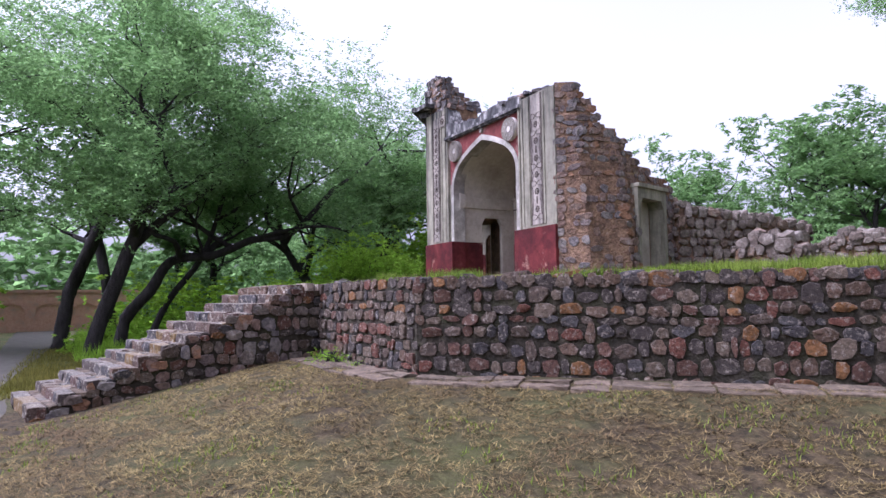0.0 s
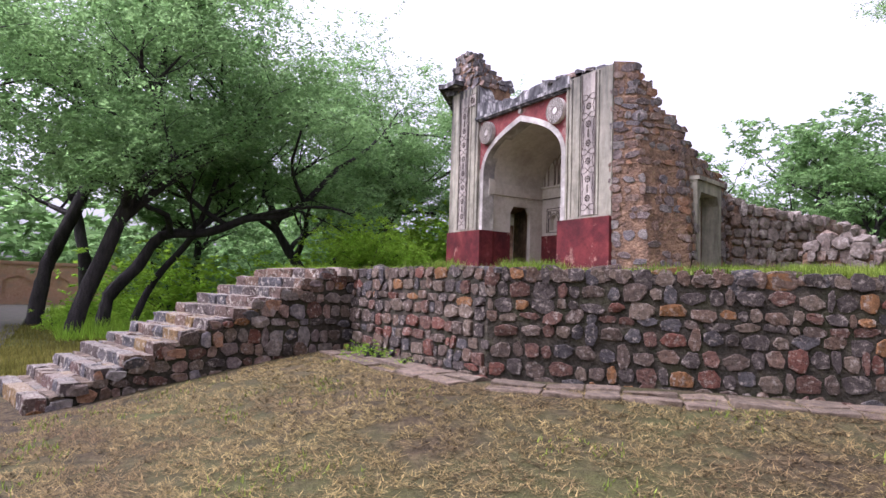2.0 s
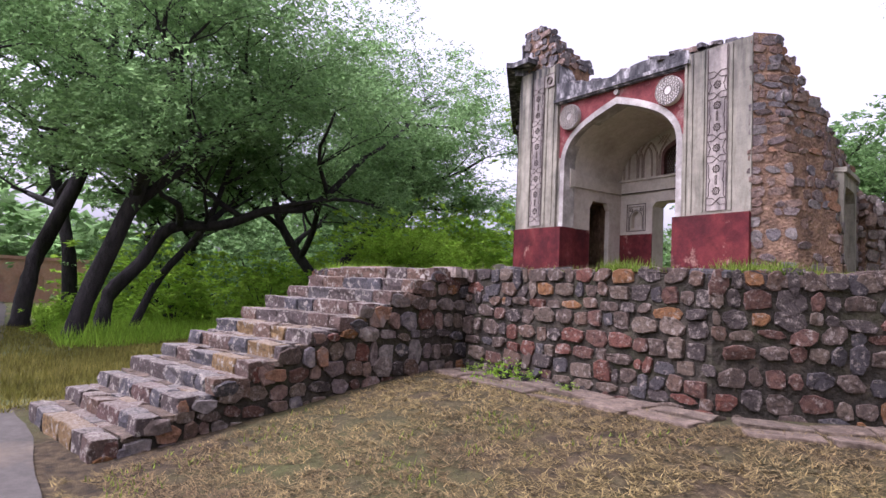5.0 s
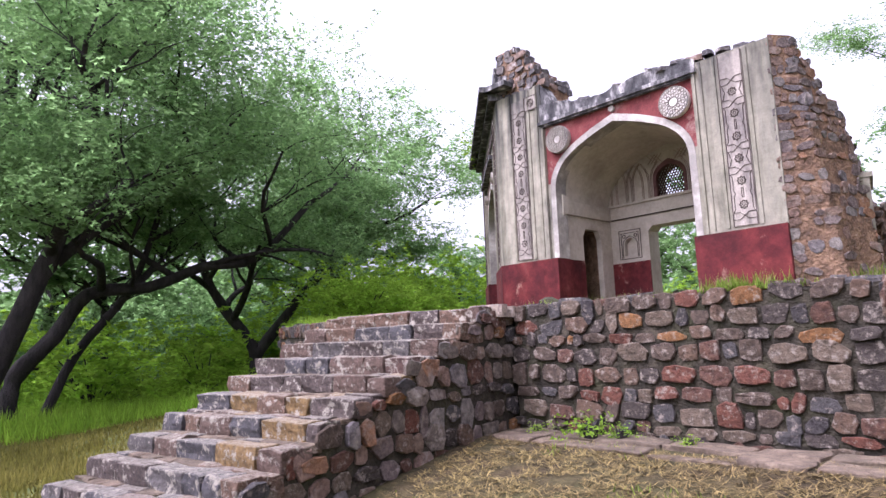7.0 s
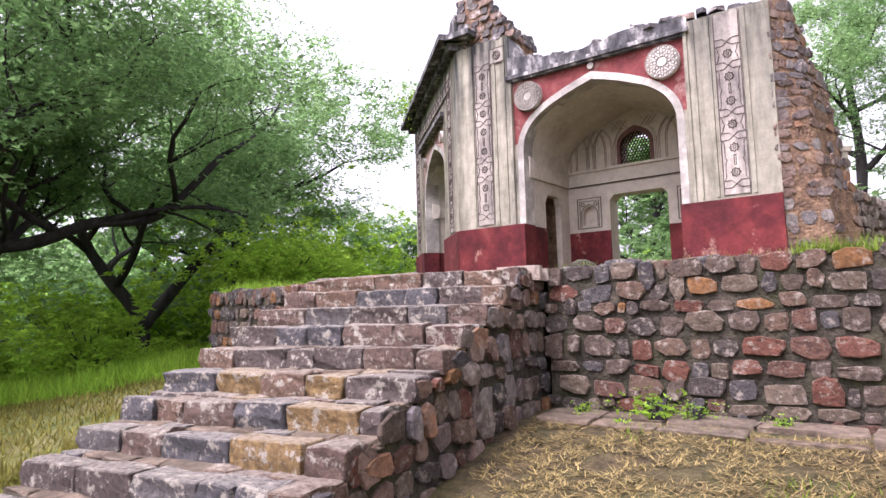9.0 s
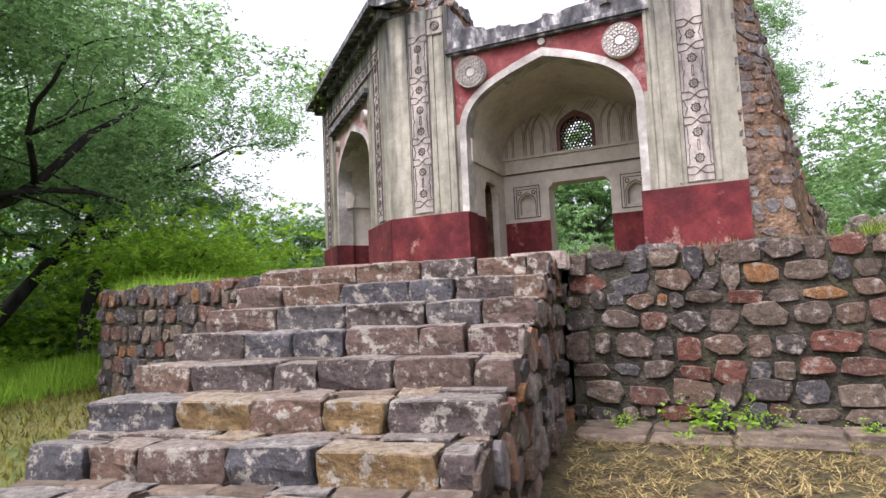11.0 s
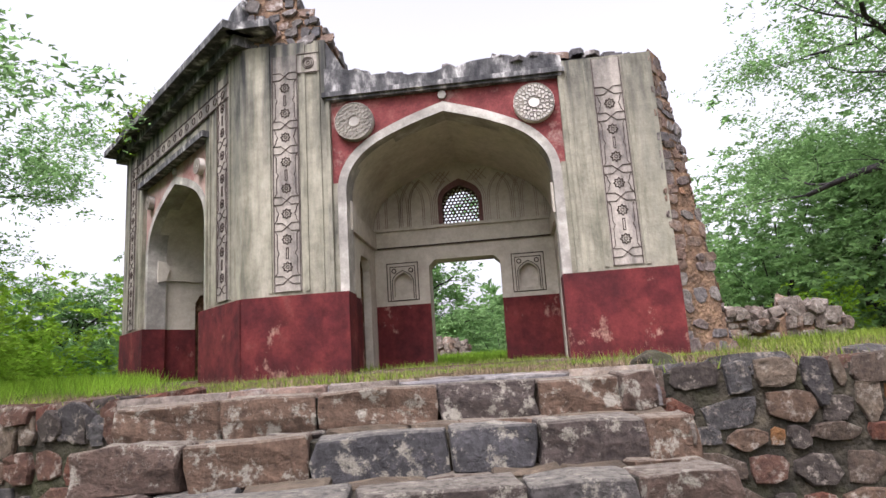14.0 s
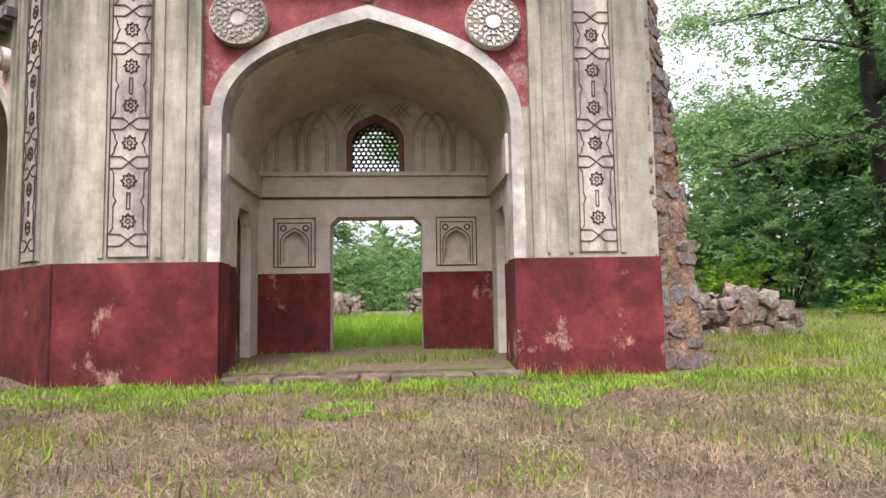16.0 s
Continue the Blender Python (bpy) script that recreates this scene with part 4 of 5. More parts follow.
# broken east side: courses of core that step back upward, faced with rubble
def face_stones(parent, pts, z, h, meshes, rng, skip=None, depth=0.024, wide=(0.1, 0.36), budget=None):
    """One course of stones along an open line of plan points, faces to the right of its direction."""
    for (xa, ya), (xb, yb) in zip(pts, pts[1:]):
        ln = math.hypot(xb - xa, yb - ya)
        ang = math.degrees(math.atan2(yb - ya, xb - xa))
        s = -rng.uniform(0, 0.1)
        while s < ln - 0.03:
            w = rng.uniform(*wide)
            c = min(s + w / 2, ln)
            s += w
            x, y = xa + (xb - xa) * c / ln, ya + (yb - ya) * c / ln
            if c < 0 or (skip and skip(x, y, z)):
                continue
            ob = new("stone", rng.choice(meshes))
            ob.parent = parent
            ob.matrix_basis = pose(x, y, z + h / 2 + rng.uniform(-0.03, 0.03), rng.uniform(-4, 4), rng.uniform(-16, 16), ang) @ Matrix.Diagonal((w * rng.uniform(0.75, 0.95), depth * rng.uniform(0.3, 1.4), h * rng.uniform(0.65, 1.15), 1))


rngb = random.Random(55)
z = BASE - 0.1
top_line = [(2.0, 3.04), (4.15, 3.04), (4.3, 2.3), (4.6, 1.7), (4.95, 1.35), (5.2, 0.95), (5.6, 0.7), (6.1, 0.45)]
while z < 6.1:
    h = rngb.uniform(0.11, 0.22)
    k = (z - 2) / 4
    yb = np.interp(z, [p[0] for p in top_line], [p[1] for p in top_line]) + rngb.uniform(-0.06, 0.06)
    o1 = (3.46 - 0.44 * k + rngb.uniform(-0.014, 0.014), 0.36)
    o2 = (3.74 - 0.55 * k + rngb.uniform(-0.014, 0.014), 1.18)
    o3 = (3.14, 3.04)
    poly = [(2.82, 0.03), o1]
    if yb > 1.3:
        f = (yb - 1.18) / (3.04 - 1.18)
        poly += [o2, (o2[0] + (o3[0] - o2[0]) * f, yb)]
    else:
        f = (yb - 0.36) / (1.18 - 0.36)
        poly += [(o1[0] + (o2[0] - o1[0]) * f, yb)]
    bm = bmesh.new()
    if z < 3.80:
        put_prism(bm, [(1.6, 0.3), (2.80, 0.3), poly[0], poly[1], poly[2], (3.46, 1.62), (1.6, 0.95)], z, z + h)
        course = part("course", bm, M["core"], pav)
        bm = bmesh.new()
        put_prism(bm, [(1.6, 1.62), (3.20, 2.72), (3.14, 3.04), (1.6, 2.4)], z, z + h)
        part("course", bm, M["core"], pav)
    else:
        put_prism(bm, [(1.6, 0.3), (2.80, 0.3)] + poly + [(1.6, min(yb, 2.4))], z, z + h)
        course = part("course", bm, M["core"], pav)
    face_stones(course, poly + ([(1.6, yb)] if yb < 2.9 else []), z, h, RUIN, rngb, lambda x, y, zz: zz < 3.75 and 1.6 < y < 2.76 or x < 2.0 or (2.2 < zz < 4.7 - 0.6 * abs(y - 0.7) and 0.12 < y < 1.12 and rngb.random() < 0.55))
    z += h
# plastered side doorway in the broken side
bm = bmesh.new()
door_m = Matrix.Translation((3.50, 1.55, 0)) @ pose(0, 0, 0, 0, 0, 104)
put_plate(bm, [(0.0, BASE), (0.1, BASE), (0.1, 3.62), (0.2, 3.8), (0.98, 3.8), (1.08, 3.62), (1.08, BASE), (1.2, BASE), (1.2, 4.02), (0.0, 4.02)], [], -0.05, 0.3, door_m)
put_plate(bm, rect(-0.02, 1.24, 4.02, 4.1), [], -0.1, 0.3, door_m)
doorway = part("side_doorway", bm, M["plaster"], pav, "grey plastered doorway surround in the ruined side")
bm = bmesh.new()
put_plate(bm, rect(0.1, 1.08, BASE, 3.82), [], 0.32, 0.36, door_m)
part("recess", bm, M["cream"], doorway)

# front cornice with a broken top, its upper rubble and the east pier's crumbled head
prof = [(-1.65, 6.45), (-1.43, 6.42), (-1.1, 6.3), (-0.7, 6.24), (-0.3, 6.2), (0.17, 6.26), (0.5, 6.3), (0.73, 6.36), (1.1, 6.28), (1.72, 6.26), (2.3, 6.22), (2.80, 6.12)]
fine = [(x, float(np.interp(x, [p[0] for p in prof], [p[1] for p in prof])) + random.uniform(-0.04, 0.04)) for x in np.arange(-1.65, 2.8, 0.11)]
bm = bmesh.new()
put_plate(bm, [(-1.65, 6.06), (1.66, 6.06)] + [p for p in fine[::-1] if p[0] < 1.66], [], -0.02, 0.42, FRONT)
part("cornice_wall", bm, M["grey"], pav, "blackened broken wall head above the arch")
bm = bmesh.new()
put_plate(bm, rect(-1.68, 1.68, 5.98, 6.05), [], -0.08, 0.2, FRONT)
put_plate(bm, rect(-1.64, 1.64, 5.94, 5.98), [], -0.04, 0.2, FRONT)
part("hood_moulding", bm, M["grey"], pav)
head = new("wall_head")
head.parent = pav
for x, zt in fine:
    if random.random() < 0.85:
        ob = new("stone", random.choice(BLACK))
        ob.parent = head
        ob.matrix_basis = pose(x, random.uniform(0.05, 0.3), zt - 0.03, -90, 0, random.uniform(-30, 30)) @ Matrix.Diagonal((random.uniform(0.12, 0.26), random.uniform(0.04, 0.12), random.uniform(0.16, 0.34), 1))

# corner tower above the west pier
rngt = random.Random(66)
z = 6.85
xr_line = [(6.4, -1.35), (6.9, -1.62), (7.2, -1.8), (7.4, -1.95), (7.7, -2.2), (7.95, -2.45)]
while z < 7.85:
    h = rngt.uniform(0.13, 0.2)
    xr = float(np.interp(z, [p[0] for p in xr_line], [p[1] for p in xr_line])) + rngt.uniform(-0.06, 0.06)
    bm = bmesh.new()
    back = 1.0 - (z - 6.85) * 0.6
    poly = [(-2.80, 0.06), (xr, 0.06), (xr, back), (-2.80, back)]
    put_prism(bm, poly, z, z + h)
    course = part("course", bm, M["core"], pav)
    face_stones(course, [(-2.80, back), (-2.80, 0.06), (xr, 0.06), (xr, back)], z, h, BLACK, rngt, depth=0.05)
    z += h
bm = bmesh.new()
put_plate(bm, [(-1.65, 6.0), (-1.36, 6.4), (-1.62, 6.86), (-2.0, 6.9), (-1.66, 6.9), (-1.66, 6.0)][:4] + [(-2.0, 6.0)], [], 0.02, 0.36, FRONT)
part("pier_head", bm, M["grey"], pav)
# eaves and parapet along the west face
bm = bmesh.new()
put_plate(bm, [(-3.3, 7.06), (3.05, 7.06), (3.05, 7.18), (-3.3, 7.18)], [], -0.36, 0.3, CHAMFER)
put_plate(bm, [(-3.1, 6.9), (2.95, 6.9), (2.95, 7.06), (-3.1, 7.06)], [], -0.16, 0.3, CHAMFER)
put_plate(bm, rect(-3.0, -2.35, 7.06, 7.17), [], -0.28, 0.2, FRONT)
part("eave", bm, M["grey"], pav, "dark stone eaves with lichen")
bm = bmesh.new()
put_plate(bm, [(-3.1, 7.18)] + [(2.9, 7.18)] + [(x, 7.62 + 0.12 * math.sin(x * 5) + random.uniform(-0.08, 0.08)) for x in np.arange(2.9, -3.05, -0.2)], [], 0.0, 0.4, CHAMFER)
part("parapet", bm, M["grey"], pav, "blackened crumbling parapet")
bm = bmesh.new()
put_plate(bm, rect(-1.64, 1.64, 6.03, 6.9), [], 0.0, 0.36, CHAMFER)
part("upper_panel", bm, M["plaster"], west)
bm = bmesh.new()
put_plate(bm, rect(-1.66, 1.66, 5.95, 6.05), [], -0.12, 0.2, CHAMFER)
part("hood_moulding", bm, M["grey"], west)
bm = bmesh.new()
put_plate(bm, rect(-2.45, 2.45, 6.3, 6.55), [], -0.025, 0.1, CHAMFER)
part("border", bm, M["rose"], west)
bm = bmesh.new()
for g in (6.31, 6.54):
    put_stroke(bm, [(-2.45, g), (2.45, g)], 0.014, -0.025, -0.036, CHAMFER)
for i in range(16):
    put_stroke(bm, circle(-2.25 + i * 0.3, 6.425, 0.06, 8), 0.012, -0.025, -0.036, CHAMFER, True)
part("border_carving", bm, M["dark_line"], west)

# floor of the front recess and its threshold stones
bm = bmesh.new()
put_box(bm, -1.45, 1.45, 0.12, 2.5, 1.9, 2.19)
part("floor", bm, M["terrace"], pav)
thr = tagged(new("threshold"), "row of worn flat threshold stones before the arch", "threshold", kind="structure")
x = -1.38
while x < 1.35:
    w = random.uniform(0.2, 0.5)
    ob = part("slab", step_block(w - 0.01, random.uniform(0.22, 0.34), 0.13, random.random()), M["slab"], thr)
    ob.matrix_basis = pose(x + w / 2, -0.02 + random.uniform(-0.03, 0.03), 2.10 + random.uniform(-0.012, 0.012), 0, 0, random.uniform(-4, 4))
    x += w


# low ruined walls
def ruin_wall(name, a, b, z0, prof, thick, seed, label, ends=True):
    rng = random.Random(seed)
    dx, dy = b[0] - a[0], b[1] - a[1]
    ln = math.hypot(dx, dy)
    ob0 = tagged(new(name), label, "wall")
    n = (-dy / ln * thick, dx / ln * thick)
    c, d = (b[0] + n[0], b[1] + n[1]), (a[0] + n[0], a[1] + n[1])
    xs = np.arange(0, ln + 0.01, ln / max(3, int(ln / 0.4)))

    def top(s):
        return float(np.interp(s / ln, [p[0] for p in prof], [p[1] for p in prof])) + 0.08 * noise.noise(Vector((s * 2.3, seed, 0)))
    bm = bmesh.new()
    m = Matrix.Translation((a[0], a[1], 0)) @ pose(0, 0, 0, 0, 0, math.degrees(math.atan2(dy, dx)))
    put_plate(bm, [(0, z0), (ln, z0)] + [(float(s), top(s) - 0.08) for s in xs[::-1]], [], 0.03, thick - 0.03, m)
    core = part("core", bm, M["core"], ob0)
    lay_stones(core, TUMBLED, a, b, z0, top, seed, depth=0.07, row=(0.13, 0.26), limit=160)
    lay_stones(core, TUMBLED, c, d, z0, lambda s: top(ln - s), seed + 1, depth=0.07, row=(0.12, 0.22), limit=60)
    lay_stones(core, TUMBLED, b, c, z0, lambda s: top(ln) - 0.02, seed + 2, depth=0.07)
    lay_stones(core, TUMBLED, d, a, z0, lambda s: top(0) - 0.02, seed + 3, depth=0.07)
    s = 0.1
    while s < ln:
        for q in range(3):
            e = rng.uniform(0.1, 0.9)
            ob = new("cap_stone", rng.choice(TUMBLED))
            ob.parent = core
            ob.matrix_basis = pose(a[0] + dx * s / ln + n[0] * e, a[1] + dy * s / ln + n[1] * e, top(s) - 0.07, -90 + rng.uniform(-25, 25), rng.uniform(-20, 20), rng.uniform(0, 360)) @ Matrix.Diagonal((rng.uniform(0.15, 0.4), rng.uniform(0.07, 0.2), rng.uniform(0.15, 0.35), 1))
        s += rng.uniform(0.14, 0.3)
    return ob0


ruin_wall("ruined_wall", (3.3, 3.06), (4.3, 6.3), 2.0, [(0, 3.85), (0.15, 3.72), (0.4, 3.6), (0.7, 3.55), (1, 3.3)], 0.8, 71, "tumbled rubble wall of brown stones running back from the ruin")
ruin_wall("rubble_heap", (4.95, 2.65), (6.1, 2.95), 2.0, [(0, 2.66), (0.2, 2.82), (0.42, 2.92), (0.75, 2.8), (1, 2.55)], 0.8, 74, "low heap of pale tumbled rubble stones in the grass")
ruin_wall("rubble_heap", (5.0, 6.2), (7.8, 7.0), 2.0, [(0, 3.1), (0.5, 2.95), (1, 2.6)], 0.7, 75, "low grassy heap of brown rubble stones")
ruin_wall("ruined_wall", (-3.6, 10.5), (-0.75, 10.2), 2.1, [(0, 3.2), (0.6, 3.0), (1, 2.95)], 0.7, 72, "low tumbled rubble wall behind the pavilion")
ruin_wall("ruined_wall", (0.75, 10.4), (3.2, 11.0), 2.1, [(0, 3.1), (0.6, 3.3), (1, 3.5)], 0.7, 73, "low tumbled rubble wall behind the pavilion")


# ---- trees ----
def leaf_points(rs, centres, sizes, n, leaf, flat=0.5, spray=0.45, droop=0.15):
    """Corner points of n small leaves gathered in sprays round the given centres."""
    ns = max(1, n // 16)
    c = rs.randint(0, len(centres), ns)
    sp = centres[c] + rs.normal(0, 1, (ns, 3)) * sizes[c][:, None] * np.array([1, 1, flat])
    sd = rs.normal(0, 1, (ns, 3)) * np.array([1, 1, 0.3]) - np.array([0, 0, droop])
    sd /= np.linalg.norm(sd, axis=1)[:, None]
    k = rs.randint(0, ns, n)
    pos = sp[k] + sd[k] * rs.uniform(-1, 1, (n, 1)) * spray + rs.normal(0, 0.05, (n, 3)) * spray * 2
    u = np.cross(sd[k], np.array([0, 0, 1.0])) * rs.choice((-1.0, 1.0), (n, 1)) + sd[k] * 0.55 + rs.normal(0, 0.35, (n, 3))
    u /= np.linalg.norm(u, axis=1)[:, None]
    w = np.cross(u, rs.normal(0, 1, (n, 3)))
    w /= np.linalg.norm(w, axis=1)[:, None]
    ln = leaf * rs.uniform(0.6, 1.35, (n, 1))
    return np.stack((pos - w * ln * 0.24, pos + w * ln * 0.24, pos + u * ln), axis=1).reshape(-1, 3)


def quads(name, verts, mat, parent=None, corners=3):
    n = len(verts) // corners
    me = bpy.data.meshes.new(name)
    me.vertices.add(n * corners)
    me.vertices.foreach_set("co", verts.astype(np.float32).ravel())
    me.loops.add(n * corners)
    me.loops.foreach_set("vertex_index", np.arange(n * corners, dtype=np.int32))
    me.polygons.add(n)
    me.polygons.foreach_set("loop_start", np.arange(0, n * corners, corners, dtype=np.int32))
    me.update()
    me.materials.append(mat)
    ob = new(name, me)
    ob.parent = parent
    return ob


def tree(name, seed, at, stems, label, reach=3.4, rise=0.35, leaves=45000, leaf=0.125, puff=0.6, mat="leaf", low=2.5, pull=(0, 0)):
    """A tree from its stems (lists of points from the foot, with a foot radius); limbs fork three times from each stem's upper part."""
    r = random.Random(seed)
    bm = bmesh.new()
    tips = []

    def limb(p, d, ln, rad, level):
        pts, radii = [p.copy()], [rad]
        for i in range(5):
            d = (d + Vector((r.uniform(-1, 1) + pull[0] * 0.3, r.uniform(-1, 1) + pull[1] * 0.3, r.uniform(-0.6, 0.6))) * 0.33).normalized()
            p = p + d * ln / 5
            pts.append(p.copy())
            radii.append(rad * (1 - 0.6 * (i + 1) / 5))
        put_tube(bm, pts, radii, 6 if level == 1 else 3)
        if level >= 2:
            tips.extend((pts[-1], pts[-3]))
        if level < 3:
            for c in range(4 if level == 1 else 3):
                q = r.randint(2, 5)
                a = r.uniform(0, 6.28)
                nd = (d * 0.6 + Vector((math.cos(a), math.sin(a), r.uniform(-0.25, 0.25) + rise)) * 0.9).normalized()
                limb(pts[q], nd, ln * r.uniform(0.5, 0.75), radii[q] * (0.62 if level == 1 else 0.5), level + 1)

    for rad, path in stems:
        pts = [Vector(p) for p in path]
        fine, radii = [], []
        for i in range(len(pts) - 1):
            for s in range(4):
                u = s / 4
                a0, a1, a2, a3 = pts[max(i - 1, 0)], pts[i], pts[i + 1], pts[min(i + 2, len(pts) - 1)]
                fine.append(0.5 * ((2 * a1) + (a2 - a0) * u + (2 * a0 - 5 * a1 + 4 * a2 - a3) * u * u + (3 * a1 - a0 - 3 * a2 + a3) * u ** 3))
        fine.append(pts[-1])
        n = len(fine)
        radii = [rad * (1 - 0.62 * i / n) * (1.35 if i == 0 else 1) for i in range(n)]
        put_tube(bm, fine, radii, 9)
        for i in range(7):
            q = int(n * (0.5 + 0.5 * i / 6)) - 1
            a = i * 2.4 + r.uniform(-0.5, 0.5)
            d = Vector((math.cos(a), math.sin(a), rise + r.uniform(-0.1, 0.5))).normalized()
            limb(fine[q], d, reach * r.uniform(0.75, 1.2), radii[q] * 0.75, 1)
    ob = tagged(new(name), label, "tree")
    part("trunk", bm, M["bark"], ob, smooth=True)
    tips = [t for t in tips if t.z > low] or tips
    tp = np.array([tuple(t) for t in tips])
    rs = np.random.RandomState(seed)
    quads("crown", leaf_points(rs, tp, rs.uniform(0.5, 1.2, len(tp)) * puff, leaves, leaf, flat=0.42, spray=0.55, droop=0.22), M[mat], ob)
    ob.matrix_basis = pose(*at)
    return ob


def bush(seed, at, h, w, label, mat="leaf_bright", leaves=3000, leaf=0.18, name="bush"):
    r = random.Random(seed)
    rs = np.random.RandomState(seed)
    ob = tagged(new(name), label, "bush")
    bm = bmesh.new()
    tips = []
    for i in range(12):
        a = r.uniform(0, 6.28)
        e = Vector((math.cos(a) * w * r.uniform(0.1, 0.5), math.sin(a) * w * r.uniform(0.1, 0.5), h * r.uniform(0.35, 0.95)))
        put_tube(bm, [Vector((0, 0, -0.1)), e * 0.5 + Vector((0, 0, h * 0.08)), e], [0.04, 0.03, 0.012], 4)
        tips += [e, e * 0.6]
    part("stem", bm, M["bark"], ob)
    tp = np.array([tuple(t) for t in tips])
    quads("leaves", leaf_points(rs, tp, np.full(len(tp), 0.16 * (w + h)), leaves, leaf, flat=0.7, spray=0.3), M[mat], ob)
    ob.matrix_basis = pose(*at)
    return ob


AC = "dark-trunked leaning acacia with a broad feathery green crown"
t1 = tree("acacia_tree", 3, (-10.8, -8.3, 0), [(0.27, [(0, 0, -0.2), (0.2, 0.5, 1.6), (0.5, 1.2, 3.6), (0.6, 1.6, 5.0), (0.5, 2.0, 7.5), (0.2, 2.2, 9.5)]),
                                              (0.16, [(0.4, 1.1, 3.4), (0.6, 2.4, 4.8), (0.4, 4.0, 6.0), (0.2, 5.0, 7.2)])], AC, reach=3.6, leaves=62000, low=4.5)
t2 = tree("acacia_tree", 5, (-16.2, -9.2, 0), [(0.30, [(0, 0, -0.2), (0, 0.3, 2.2), (0.4, 1.2, 4.6), (0.6, 1.9, 7.2), (0.4, 2.0, 9.5), (0.3, 2.0, 11)])], AC, reach=4.2, leaves=60000, low=5.5)
t3 = tree("acacia_tree", 7, (-13.3, -7.2, 0), [(0.24, [(0, 0, -0.2), (0.0, 0.15, 1.2), (0.25, 0.95, 2.2), (0.5, 1.6, 3.3), (0.9, 3.0, 3.5), (1.3, 4.4, 4.1), (1.8, 5.8, 4.4), (2.2, 7.4, 6.2)]),
                                              (0.15, [(-0.5, 0.8, -0.2), (-0.3, 1.6, 1.8), (0.2, 2.7, 3.4), (0.3, 3.4, 5.5), (0, 4, 8)])], "dark acacia with a low sideways limb and feathery crown", reach=3.6, leaves=96000, low=3.6, puff=0.72)
t4 = tree("acacia_tree", 11, (-19.3, 2.2, 0.2), [(0.30, [(0, 0, -0.2), (0.1, 0.1, 1.5), (-0.8, -0.8, 3.2), (-1.2, -1.6, 5.0), (-1.2, -2.0, 8.0)]),
                                               (0.24, [(0.1, 0.1, 1.2), (1.0, 1.2, 3.0), (2.2, 2.0, 4.6), (3.2, 2.8, 6.5), (3.6, 3.0, 9.0)])], "large acacia with forked dark trunk and feathery crown", reach=4.4, leaves=74000, low=4.0, leaf=0.14)
t5 = tree("acacia_tree", 13, (-17.6, 4.6, 0.2), [(0.26, [(0, 0, -0.2), (0.2, 0, 2.0), (0.6, 0.4, 4.0), (1.0, 0.6, 5.4), (1.0, 0.5, 6.6)])], AC, reach=3.2, leaves=56000, low=5.0)
t6 = tree("acacia_tree", 17, (-11.6, -12.9, 0), [(0.26, [(0, 0, -0.2), (0.1, 0.1, 2.2), (0.2, 0.5, 4.6), (0.5, 0.9, 6.5), (0.5, 0.7, 9)])], "dark sparse acacia with bare twigs across the path", reach=3.0, leaves=18000, low=4.5)
t7 = tree("tall_tree", 19, (2.2, 24.5, 2.3), [(0.3, [(0, 0, -0.2), (0.1, 0.1, 3), (0.3, 0.2, 6), (0.1, 0.5, 9), (0, 0.4, 12.0)])], "tall thin-crowned tree behind the ruined pavilion", reach=3.2, leaves=60000, low=5.0)
t8 = tree("acacia_tree", 23, (12.3, 14.0, 2.3), [(0.26, [(0, 0, -0.2), (0.1, 0.2, 2.0), (0.5, 0.3, 3.6), (0.9, 0.5, 5.2), (0.8, 0.4, 6.8)])], AC, reach=3.4, leaves=70000, low=1.8, leaf=0.14, puff=0.85)
t10 = tree("acacia_tree", 31, (12.6, 8.6, 2.2), [(0.27, [(0, 0, -0.2), (-0.2, -0.1, 1.4), (-0.8, -0.6, 3.0), (-1.5, -1.2, 4.6), (-1.9, -1.6, 6.2), (-2.0, -1.8, 7.6)]),
                                                (0.2, [(-0.2, -0.1, 1.2), (0.6, 0.4, 2.6), (1.2, 0.9, 4.2), (1.3, 1.0, 6.0), (1.2, 0.8, 7.4)])], "spreading acacia with feathery boughs over the rubble heap", reach=3.3, leaves=62000, low=2.0, puff=0.7, rise=0.2)
t9 = tree("acacia_tree", 29, (-28, -4, 0), [(0.28, [(0, 0, -0.2), (-0.2, 0.2, 2.2), (0.4, 0.5, 4.2), (0.3, 0.9, 6.2), (0.2, 0.6, 8.4)])], AC, reach=3.8, leaves=11500, low=3.4, leaf=0.28)
t8.scale = (0.8, 0.8, 0.8)
COPIES = [(t8, (17.5, 11.5), 150, 1.1), (t8, (21, 6), 250, 1.1), (t9, (21, 19), 10, 1.0), (t9, (-7.4, 31.0), 75, 1.0), (t9, (-4.6, 28.5), 160, 0.85), (t9, (6, 30), 300, 0.8), (t9, (-16, 15.5), 120, 0.6), (t9, (-22, 17.5), 200, 0.65),
          (t9, (-30, 8), 10, 1.0), (t9, (-25, -17), 200, 1.0), (t9, (-34, -18), 30, 1.1), (t9, (-19, -20), 250, 0.9), (t9, (-24, -2), 140, 0.9), (t9, (28, 12), 40, 1.0), (t9, (-9, 30), 220, 1.1), (t9, (-16.5, 28), 40, 1.0), (t9, (-23, 8), 70, 1.0), (t9, (-24, -7.2), 190, 1.2), (t9, (-17.5, -14.8), 280, 1.0)]
for src, (x, y), rz, sc in COPIES:
    ob = copy_thing(src, pose(x, y, terrace_z(x, y) if inside(x, y) else 0, 0, 0, rz))
    ob.scale = (sc, sc, sc)

